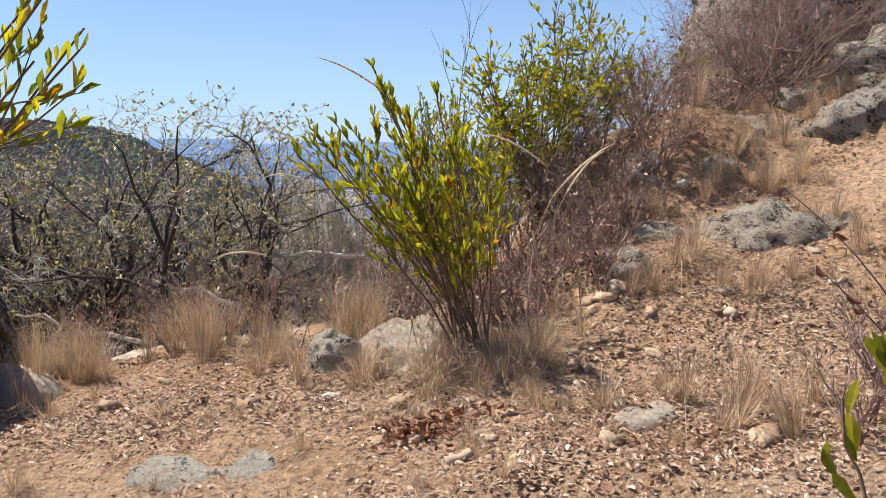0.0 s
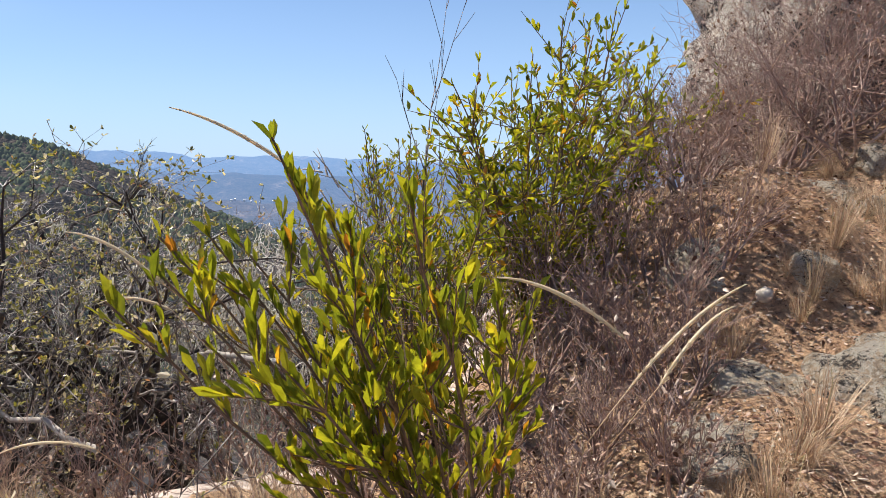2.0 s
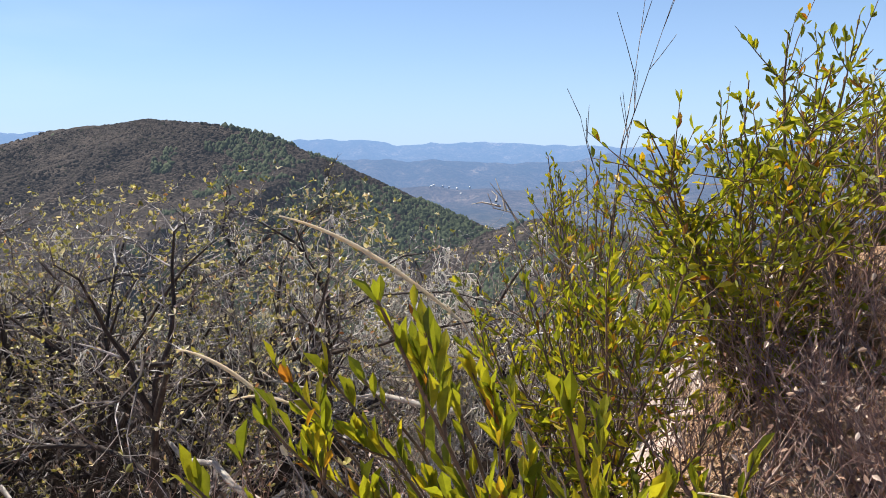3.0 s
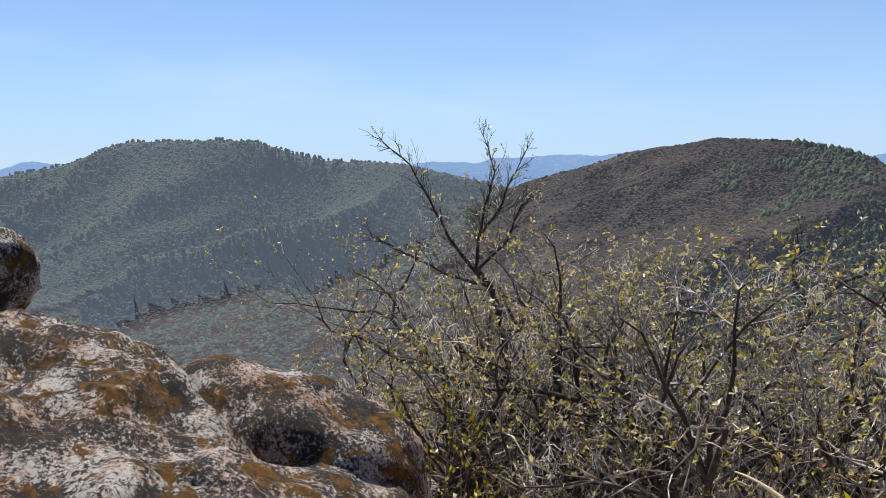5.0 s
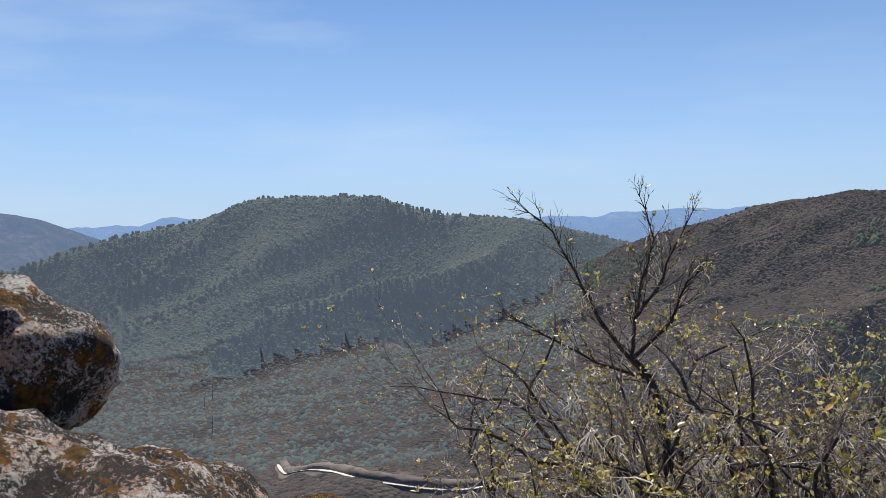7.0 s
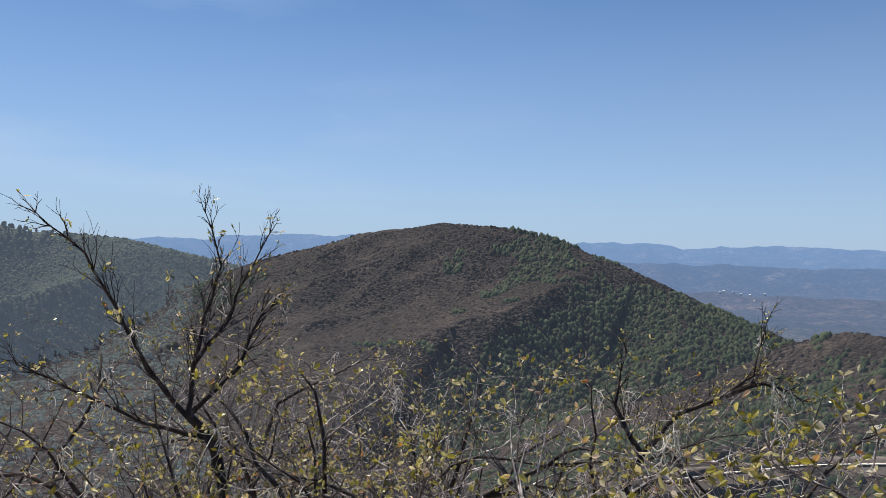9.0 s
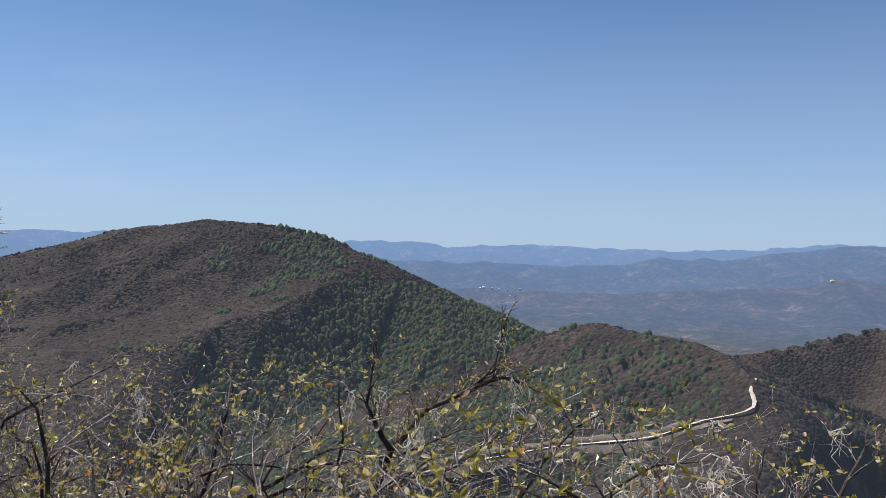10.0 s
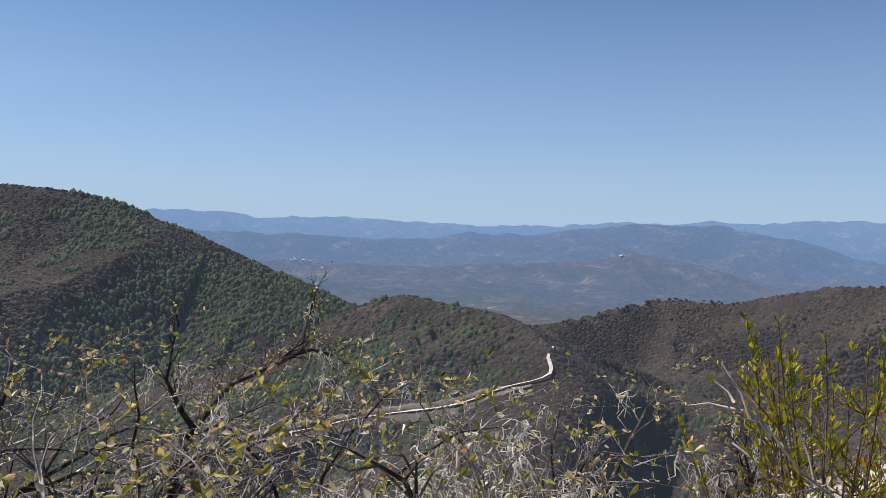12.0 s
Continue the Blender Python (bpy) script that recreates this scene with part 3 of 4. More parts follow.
for x, y, size, turn, seed, mat in ((3.05, 6.25, 0.34, 20, 81, BANK_ROCK), (3.65, 6.85, 0.48, -15, 82, BANK_ROCK), (3.35, 5.55, 0.36, 35, 83, LEDGE_ROCK), (2.95, 6.95, 0.26, 10, 84, BANK_ROCK), (3.9, 6.1, 0.42, -30, 85, LEDGE_ROCK), (3.1, 4.9, 0.28, 15, 86, LEDGE_ROCK)):
    boulder("rock", (x, y, hz(x, y) - 0.02), (size, size * 0.6, size * 0.36), (8, -14, turn), seed, size * 0.5, mat, "rough weathered rock outcrop on the upper bank", 3.4, 26, 42)
boulder("rock", (0.86, 3.35, 0.25), (0.15, 0.10, 0.075), (0, 0, 30), 51, 0.03, PALE_ROCK, "flat pale stone lying in the path", 2.5, 20, 32)
boulder("rock", (-1.02, 3.26, 0.00), (0.20, 0.14, 0.09), (0, 0, -20), 55, 0.05, SPOTTED_ROCK, "grey-green lichen stone half sunk in the path", 2.5, 24, 40)
boulder("rock", (-0.74, 3.30, 0.02), (0.14, 0.12, 0.085), (0, 0, 10), 58, 0.04, SPOTTED_ROCK, "grey-green lichen stone half sunk in the path", 2.5, 24, 40)
boulder("rock", (-2.45, 4.62, -0.10), (0.30, 0.22, 0.20), (0, 0, 25), 61, 0.06, PALE_ROCK, "pale rock at the edge of the path", 2.5, 30, 48)

stone_meshes = [superball((0.5, 0.36, 0.17), Matrix.Identity(3), 70 + 3 * k, 0.42, 4.0, 7, 11).mesh("stone", PEBBLE) for k in range(8)]
rnd = random.Random(5)
for k in range(70):
    x, y = rnd.uniform(-2.4, 2.6), rnd.uniform(2.9, 6.2)
    if y > 5.0 and x < 0:
        continue
    ob = new("stone", rnd.choice(stone_meshes))
    s = rnd.choice((0.03, 0.04, 0.06, 0.09))
    ob.matrix_world = pose(x, y, hz(x, y) + 0.06 * s, rnd.uniform(-15, 15), rnd.uniform(-15, 15), rnd.uniform(0, 360)) @ Matrix.Diagonal((s, s, s, 1))
    tagged(ob, "small tan stone lying on the sandy path", "stone", "stones on the path")


rnd = random.Random(6)
for k in range(90):
    x, y = rnd.gauss(0.85, 0.38), rnd.uniform(2.9, 4.8)
    ob = new("stone", rnd.choice(stone_meshes))
    s = rnd.choice((0.025, 0.04, 0.055, 0.085))
    ob.matrix_world = pose(x, y, hz(x, y) + 0.05 * s, rnd.uniform(-20, 20), rnd.uniform(-20, 20), rnd.uniform(0, 360)) @ Matrix.Diagonal((s, s, s, 1))
    tagged(ob, "angular pale stone in the rubble of the path", "stone", "stones on the path")


# ---- plants ----
def rand_dir(rnd):
    return Vector((rnd.gauss(0, 1), rnd.gauss(0, 1), rnd.gauss(0, 1))).normalized()


def grow(trunks, limbs, twigs, tips, p, d, length, rad, level, rnd, wander, up, kids, spread, shrink=0.62, fine=0.0021, low=1):
    n = 6 if level > 1 else 4 if level else 2
    pts, step = [p], length / n
    for i in range(n):
        d = (d + rand_dir(rnd) * wander + Vector((0, 0, up))).normalized()
        p = p + d * step
        pts.append(p)
        if level and i >= (low if level == 3 else 1):
            for _ in range(int(kids[level] / (n - (low if level == 3 else 1)) + rnd.random())):
                side = (d + rand_dir(rnd) * spread).normalized()
                grow(trunks, limbs, twigs, tips, p, side, length * shrink * rnd.uniform(0.6, 1.15), rad * (0.85 - 0.10 * i) * 0.64, level - 1, rnd, wander, up, kids, spread, shrink, fine)
    target = trunks if level >= 3 else limbs if level == 2 else twigs
    target.tube(pts, [max(rad * (1 - 0.8 * i / n), fine * (1 - 0.4 * i / n)) for i in range(n + 1)], 6 if level >= 3 else 5 if level == 2 else 3)
    if level <= 1:
        tips.append(pts)


def thicket_tree(x, y, top, seed, leaves, label, stems=4, lean=(0, 0), lichen=0, leaf_size=0.034, spread=0.85, bark=None, width=0.5, peak=0.96, up=0.015, low=1):
    rnd = random.Random(seed)
    z = hz(x, y)
    tree = empty("small_tree", (x, y, z), label, "tree", "thicket trees below the ledge")
    trunks, limbs, twigs, crown, moss, tips = Geo(), Geo(), Geo(), Geo(), Geo(), []
    height = top - z
    marks = []
    for s in range(stems):
        marks.append((len(trunks.v), len(trunks.f)))
        a = 2 * math.pi * (s + rnd.random() * 0.7) / stems
        d = Vector((math.cos(a) * width + lean[0], math.sin(a) * width + lean[1], 1.0))
        grow(trunks, limbs, twigs, tips, Vector((math.cos(a) * 0.06, math.sin(a) * 0.06, -0.05)), d, height * rnd.uniform(0.7, 1.0), 0.040 + 0.009 * height, 3, rnd, 0.42, up, {3: 8, 2: 6, 1: 5}, spread, 0.50, 0.0026, low)
    tall = sorted(pts[-1].z for pts in tips)
    fit = height / tall[int(len(tall) * peak)]

    def settled(q):
        c = q[2] * fit
        c = c if c < 0.93 * height else 0.93 * height + (c - 0.93 * height) * 0.4
        return Vector((q[0] * (0.35 + 0.65 * fit), q[1] * (0.35 + 0.65 * fit), c))

    for g in (trunks, limbs, twigs):
        g.v = [tuple(settled(q)) for q in g.v]
    tips = [[settled(q) for q in pts] for pts in tips]
    for pts in tips:
        if rnd.random() < leaves * max(0.08, 0.78 + 1.3 * noise.noise(pts[-1] * 2.4 + Vector((seed, 0, 0)))):
            for _ in range(rnd.randint(2, 6)):
                q = pts[-1] if rnd.random() < 0.8 else pts[-2]
                d = (rand_dir(rnd) + Vector((0, 0, 0.5))).normalized()
                ll = leaf_size * rnd.uniform(0.55, 1.25)
                crown.leaf(q, d, ll, ll * 0.5)
    for _ in range(lichen):
        q = rnd.choice(tips)[rnd.randrange(2)]
        for _ in range(7):
            pts = [q]
            for _ in range(5):
                pts.append(pts[-1] + Vector((rnd.gauss(0, 0.025), rnd.gauss(0, 0.025), rnd.uniform(-0.075, 0.02))))
            moss.tube(pts, [0.004, 0.004, 0.0035, 0.003, 0.0025, 0.001], 3)
    marks.append((len(trunks.v), len(trunks.f)))
    for (v0, f0), (v1, f1) in zip(marks, marks[1:]):
        one = Geo()
        one.v, one.f = trunks.v[v0:v1], [tuple(i - v0 for i in face) for face in trunks.f[f0:f1]]
        part("trunk", one, bark or BARK, tree, "dark crooked trunk")
    part("branchwork", limbs, bark or BARK, tree, kind="stuff")
    part("twigwork", twigs, TWIG if bark is None else bark, tree, kind="stuff")
    if crown.v:
        part("foliage", crown, SMALL_LEAF, tree, "sparse yellow-green leaves", kind="stuff", smooth=False)
    if moss.v:
        part("lichen", moss, MOSS, tree, "hanging grey lichen", kind="stuff")
    return tree


BLADE = [Geo() for _ in range(4)]
for k, g in enumerate(BLADE):
    g.leaf(Vector((0, 0, 0)), Vector((0, 0, 1)), 1.0, 0.29 + 0.03 * k, 0.3, 0.05 + 0.08 * k, Vector((1, 0, 0)))
BLADE = [g.mesh("leaf", LEAF) for g in BLADE]


def leafy_shrub(x, y, top, seed, stems, reach, lean, leaf_len, label, shoots=5, single=0, root=None, per=9, lowest=1, droop=0.42, least=0.8, bushy=0.0, rise=0.45, reached=()):
    """Wand-like stems with rosettes of upright narrow leaves at their ends; a bushy one spreads its shoots and leaves all round."""
    rnd = random.Random(seed)
    z = hz(x, y) if root is None else root
    bush = empty("leafy_shrub", (x, y, z), label, "shrub")
    wood, fine, crown, singles = Geo(), Geo(), Geo(), []
    height = top - z
    for s in range(stems + len(reached)):
        a = rnd.uniform(0, 2 * math.pi)
        far = math.sqrt(rnd.random())
        end = Vector(reached[s - stems]) - Vector((x, y, z)) if s >= stems else Vector((math.cos(a) * far * reach + lean[0], math.sin(a) * far * reach + lean[1], height * (1 - droop * far * rnd.random()) * rnd.uniform(least, 1.0)))
        begin = Vector((rnd.gauss(0, 0.05), rnd.gauss(0, 0.05), -0.03))
        pts = []
        for i in range(8):
            t = i / 7
            pts.append(begin + Vector((end.x * t**1.25, end.y * t**1.25, end.z * t)) + rand_dir(rnd) * 0.018 * (i > 0))
        wood = Geo()
        wood.tube(pts, [0.0065 * (1 - 0.8 * i / 7) + 0.0015 for i in range(8)], 5)
        part("stem", wood, STEM, bush)
        ends = [(pts[-3], pts[-1])]
        for _ in range(shoots):
            i = rnd.randrange(lowest, 7)
            d = (pts[i + 1] - pts[i]).normalized()
            d = (d + rand_dir(rnd) * (0.75 + 0.6 * bushy) + Vector((0, 0, 0.2))).normalized()
            q = pts[i] + d * rnd.uniform(0.12, 0.30 + 0.14 * bushy)
            fine.tube([pts[i], (pts[i] + q) / 2 + rand_dir(rnd) * 0.012, q], [0.0035, 0.0028, 0.0015], 3)
            ends.append((pts[i], q))
        for p0, p1 in ends:
            axis = (p1 - p0).normalized()
            for k in range(rnd.randint(per - 3, per + 2)):
                at = p1 - axis * rnd.random() ** 1.3 * min(0.22 + 0.16 * bushy, (p1 - p0).length)
                d = (axis * 0.8 + rand_dir(rnd) * (0.42 + 0.5 * bushy) + Vector((0, 0, rise))).normalized()
                singles.append((at, d, leaf_len * rnd.uniform(0.55, 1.25)))
    part("shootwork", fine, STEM, bush, kind="stuff")
    rnd.shuffle(singles)
    for at, d, ll in singles[:single]:
        ob = new("leaf", rnd.choice(BLADE))
        ob.parent = bush
        ob.matrix_basis = Matrix.Translation(at) @ d.to_track_quat("Z", "X").to_matrix().to_4x4() @ pose(0, 0, 0, 0, 0, rnd.uniform(0, 360)) @ Matrix.Diagonal((ll, ll, ll, 1))
    for at, d, ll in singles[single:]:
        crown.leaf(at, d, ll, ll * (0.31 + 0.06 * bushy), 0.3, rnd.uniform(0, 0.25))
    part("foliage", crown, LEAF, bush, kind="stuff", smooth=False)
    return bush


def dry_shrub(x, y, height, seed, label, stems=9, width=0.55, mat=None, leaves=0.25, density=5, crooked=0.0):
    rnd = random.Random(seed)
    bush = empty("dry_shrub", (x, y, hz(x, y)), label, "shrub", "bare dry shrubs on the slope")
    limbs, twigs, crown, tips = Geo(), Geo(), Geo(), []
    for s in range(stems):
        a = rnd.uniform(0, 6.283)
        d = Vector((math.cos(a) * width, math.sin(a) * width, 1))
        limbs = Geo()
        grow(limbs, limbs, twigs, tips, Vector((rnd.gauss(0, 0.06), rnd.gauss(0, 0.06), -0.03)), d, height * rnd.uniform(0.6, 0.9), 0.008 + 0.004 * height, 2, rnd, 0.2 + 0.2 * crooked, 0.05, {2: density + 3, 1: density}, 0.6 + 0.35 * crooked, 0.58, 0.0017)
        part("stem", limbs, mat or DRY_TWIG, bush)
    for pts in tips:
        if rnd.random() < leaves:
            ll = rnd.uniform(0.015, 0.035)
            crown.leaf(rnd.choice(pts), rand_dir(rnd), ll, ll * 0.5)
    part("twigwork", twigs, mat or DRY_TWIG, bush, kind="stuff")
    if crown.v:
        part("dead_foliage", crown, DEAD_LEAF, bush, kind="stuff", smooth=False)
    return bush


def grass_tuft(name, seed, blades, height, spread):
    rnd = random.Random(seed)
    g = Geo()
    for _ in range(blades):
        a, far = rnd.uniform(0, 6.283), abs(rnd.gauss(0, 1)) * spread
        h = height * rnd.uniform(0.45, 1.1)
        out = Vector((math.cos(a), math.sin(a), 0))
        b = out * rnd.random() * 0.05
        tip = b + out * far * h + rand_dir(rnd) * h * 0.16 + Vector((0, 0, h * (1 - 0.35 * min(far, 1.6))))
        mid = b + out * far * h * 0.36 + Vector((0, 0, h * 0.6))
        side = Vector((-math.sin(a), math.cos(a), 0)) * rnd.uniform(0.0008, 0.0018)
        s = len(g.v)
        g.v += [tuple(b - side), tuple(b + side), tuple(mid + side * 0.8), tuple(mid - side * 0.8), tuple(tip)]
        g.f += [(s, s + 1, s + 2, s + 3), (s + 3, s + 2, s + 4)]
    return g.mesh(name, STRAW, False)


def plume(tip, neck, root, seed, thick=0.009):
    """A long grass stalk with a drooping feathery head."""
    rnd = random.Random(seed)
    tip, neck, root = Vector(tip), Vector(neck), Vector(root)
    root.z = hz(root.x, root.y) - 0.02
    ob = empty("grass_plume", root, "tall dry grass stalk with an arching feathery seed head", "grass", "feathery grass stalks")
    stalk, head = Geo(), Geo()
    n, t, r = neck - root, tip - root, Vector((0, 0, 0))
    bend = Vector((n.x * 0.35, n.y * 0.35, n.z * 0.75))
    stalk.tube([r, bend * 0.5 + Vector((0, 0, n.z * 0.05)), bend, n], [0.0028, 0.0024, 0.002, 0.0016], 4)
    peak = n + (t - n) * 0.55 + Vector((0, 0, 0.06))
    pts = [n * (1 - u) ** 2 + peak * 2 * u * (1 - u) + t * u * u for u in [i / 14 for i in range(15)]]
    head.tube(pts, [thick * 0.45 * math.sin(math.pi * min(0.97, 0.12 + 0.86 * i / 14)) + 0.0012 for i in range(15)], 5)
    for _ in range(260):
        i = rnd.randrange(14)
        d = ((pts[i + 1] - pts[i]).normalized() + rand_dir(rnd) * 0.5).normalized()
        p = pts[i] + (pts[i + 1] - pts[i]) * rnd.random()
        q = p + d * thick * rnd.uniform(1.2, 2.6) * (1.15 - i / 14)
        head.tube([p, q], [0.0012, 0.0004], 3)
    part("stalk", stalk, STRAW, ob)
    part("seed_head", head, PLUME, ob, "pale feathery seed head")
    return ob


# -- the thicket below the ledge --
GREY = "gnarled dark tree with sparse yellow-green leaves below the ledge"
BARE = "leafless dark tree with forked twigs against the hills"
for x, y, top, seed, leaves, label, stems, lichen in (
    (-4.0, 7.6, 1.55, 101, 1.0, GREY, 5, 3), (-2.75, 7.75, 1.70, 102, 1.3, GREY, 4, 2), (-3.0, 8.7, 1.75, 103, 1.6, GREY, 5, 0),
    (-6.2, 9.3, 1.2, 106, 0.5, GREY, 4, 0), (-5.0, 9.6, 1.45, 107, 0.6, GREY, 4, 2), (-3.7, 9.9, 1.35, 109, 1.3, GREY, 4, 0),
    (-0.8, 10.4, 1.0, 111, 0.3, BARE, 4, 4), (0.9, 11.2, 0.8, 112, 0.2, BARE, 4, 0), (-6.2, 10.3, 1.2, 113, 0.6, GREY, 4, 0),
    (-7.6, 10.7, 0.8, 115, 0.5, GREY, 4, 0), (-4.9, 7.5, 1.25, 117, 1.2, GREY, 4, 3),
    (-4.3, 8.8, 1.6, 119, 1.2, GREY, 4, 0), (-5.2, 8.1, 0.95, 126, 0.7, GREY, 4, 0), (-2.0, 9.3, 1.25, 127, 1.6, GREY, 4, 0), (-0.5, 9.0, 0.75, 128, 0.2, BARE, 3, 12)):
    thicket_tree(x, y, top, seed, leaves, label, stems, (0, 0), lichen + 16)


def lichen_shrub(x, y, top, seed, count, wide):
    """A small dead shrub hung with curtains of pale lichen."""
    rnd = random.Random(seed)
    z = hz(x, y)
    ob = empty("lichen_shrub", (x, y, z), "dead shrub draped in curtains of pale grey lichen", "shrub", "lichen-draped shrubs")
    twigs, moss, tips = Geo(), Geo(), []
    for s in range(4):
        g = Geo()
        d = Vector((rnd.gauss(0, 0.16), rnd.gauss(0, 0.16), 1))
        grow(g, g, twigs, tips, Vector((0, 0, -0.05)), d, (top - z) * 0.95, 0.02, 2, rnd, 0.12, 0.06, {2: 8, 1: 4}, 0.6 * wide, 0.3, 0.0026)
        part("stem", g, TWIG, ob)
    for _ in range(count):
        q = rnd.choice(tips)[rnd.randrange(2)]
        q = q + Vector((rnd.gauss(0, 0.03), rnd.gauss(0, 0.03), 0))
        for _ in range(6):
            pts = [q]
            for _ in range(6):
                pts.append(pts[-1] + Vector((rnd.gauss(0, 0.034), rnd.gauss(0, 0.034), rnd.uniform(-0.085, 0.02))))
            moss.tube(pts, [0.004, 0.0045, 0.0045, 0.004, 0.0035, 0.003, 0.001], 3)
    part("twigwork", twigs, TWIG, ob, kind="stuff")
    part("lichen", moss, MOSS, ob, "curtains of pale grey lichen", kind="stuff")


lichen_shrub(-1.58, 9.2, 0.72, 210, 300, 1.0)
lichen_shrub(-0.85, 8.6, 0.78, 211, 110, 0.7)


def shaped_tree(limbs, seed, label, thick, lichen, leaves):
    """A tree of given limbs, each a run of places, with twigs grown along them."""
    rnd = random.Random(seed)
    x, y = limbs[0][0][:2]
    base = Vector((x, y, hz(x, y)))
    tree = empty("small_tree", base, label, "tree", "thicket trees below the ledge")
    twigs, crown, moss, tips = Geo(), Geo(), Geo(), []
    for n, limb in enumerate(limbs):
        pts = [Vector(p) - base for p in limb]
        if n == 0:
            pts = [Vector((0.1, 0.1, -0.1)), (Vector((0.1, 0.1, -0.1)) + pts[0]) / 2 + Vector((0.08, 0, 0))] + pts
        fine = []
        for a, b in zip(pts, pts[1:]):
            fine += [a + (b - a) * t / 3 + rand_dir(rnd) * 0.012 for t in range(3)]
        fine.append(pts[-1])
        g = Geo()
        first, last = (thick, thick * 0.7) if n == 0 else (thick * 0.45, 0.003)
        g.tube(fine, [first + (last - first) * k / (len(fine) - 1) for k in range(len(fine))], 7)
        part("trunk" if n == 0 else "limb", g, BARK, tree)
        if n:
            for k in range(1, len(fine)):
                way = (fine[k] - fine[k - 1]).normalized()
                for _ in range(3):
                    d = (way + rand_dir(rnd) * 0.75 + Vector((0, 0, 0.25))).normalized()
                    grow(twigs, twigs, twigs, tips, fine[k], d, rnd.uniform(0.14, 0.34) * (1.15 - 0.75 * k / len(fine)), 0.005, 1, rnd, 0.22, 0.02, {1: 5}, 0.6, 0.55, 0.0018)
    for pts in tips:
        if rnd.random() < leaves:
            for _ in range(2):
                crown.leaf(pts[-1], rand_dir(rnd), rnd.uniform(0.02, 0.045), 0.014)
    for _ in range(lichen):
        q = rnd.choice(tips)[0]
        for _ in range(7):
            pts = [q]
            for _ in range(5):
                pts.append(pts[-1] + Vector((rnd.gauss(0, 0.025), rnd.gauss(0, 0.025), rnd.uniform(-0.075, 0.02))))
            moss.tube(pts, [0.004, 0.004, 0.0035, 0.003, 0.0025, 0.001], 3)
    part("twigwork", twigs, BARK, tree, kind="stuff")
    part("foliage", crown, SMALL_LEAF, tree, "few small leaves", kind="stuff", smooth=False)
    if moss.v:
        part("lichen", moss, MOSS, tree, "hanging grey lichen", kind="stuff")


shaped_tree([[(-5.25, 8.18, 0.64), (-5.41, 8.17, 1.05), (-5.52, 8.1, 1.19)],
             [(-5.52, 8.1, 1.19), (-5.7, 7.92, 1.49), (-5.8, 7.79, 1.85), (-5.89, 7.64, 2.18), (-6.0, 7.4, 2.40)],
             [(-5.52, 8.1, 1.19), (-5.56, 8.19, 1.5), (-5.57, 8.28, 1.78), (-5.54, 8.39, 2.1), (-5.64, 8.33, 2.44)],
             [(-5.53, 8.16, 1.51), (-5.5, 8.38, 1.74), (-5.51, 8.54, 1.99), (-5.45, 8.73, 2.32)],
             [(-5.52, 8.1, 1.19), (-5.35, 8.34, 1.47), (-5.31, 8.43, 1.72), (-5.21, 8.53, 1.87)],
             [(-5.41, 8.17, 1.05), (-5.75, 7.95, 1.15), (-6.1, 7.7, 1.35), (-6.3, 7.5, 1.5)]], 104, BARE, 0.040, 7, 0.16)
shaped_tree([[(-3.45, 10.05, 0.3), (-3.4, 10.1, 0.6), (-3.32, 10.15, 0.82)],
             [(-3.32, 10.15, 0.82), (-3.09, 10.33, 1.11), (-2.83, 10.47, 1.22), (-2.65, 10.58, 1.38), (-2.59, 10.69, 1.74)],
             [(-2.83, 10.47, 1.22), (-2.6, 10.58, 1.32), (-2.4, 10.65, 1.25)],
             [(-3.32, 10.15, 0.82), (-3.5, 10.1, 1.15), (-3.45, 10.2, 1.5)]], 105, "dark gnarled tree with a long bare limb", 0.05, 6, 0.2)
leafy_shrub(0.04, 8.0, 2.0, 120, 26, 0.78, (0.06, 0), 0.044, "yellow-green leafy shrub at the edge of the drop", 16, per=10, droop=0.3, least=0.84, bushy=0.7, rise=0.35,
            reached=((-0.21, 8.0, 1.93), (0.15, 8.0, 1.86), (-0.31, 8.0, 1.80), (-0.05, 8.0, 1.90), (0.10, 7.8, 1.95)))
leafy_shrub(-1.55, 9.4, 1.05, 121, 7, 0.4, (0, 0), 0.06, "thin yellow-green shrub among grey twigs", 3)
leafy_shrub(-3.9, 6.2, 0.85, 122, 10, 0.5, (0, 0), 0.045, "small yellow-green shrub beside the boulder", 4)
dry_shrub(-0.3, 8.2, 1.5, 123, "pale bare shrub beside the drop", 6, 0.5, PALE_WOOD, 0, 4)
dry_shrub(-0.95, 8.5, 1.25, 124, "pale bare shrub beside the drop", 5, 0.7, PALE_WOOD, 0, 3, 0.6)
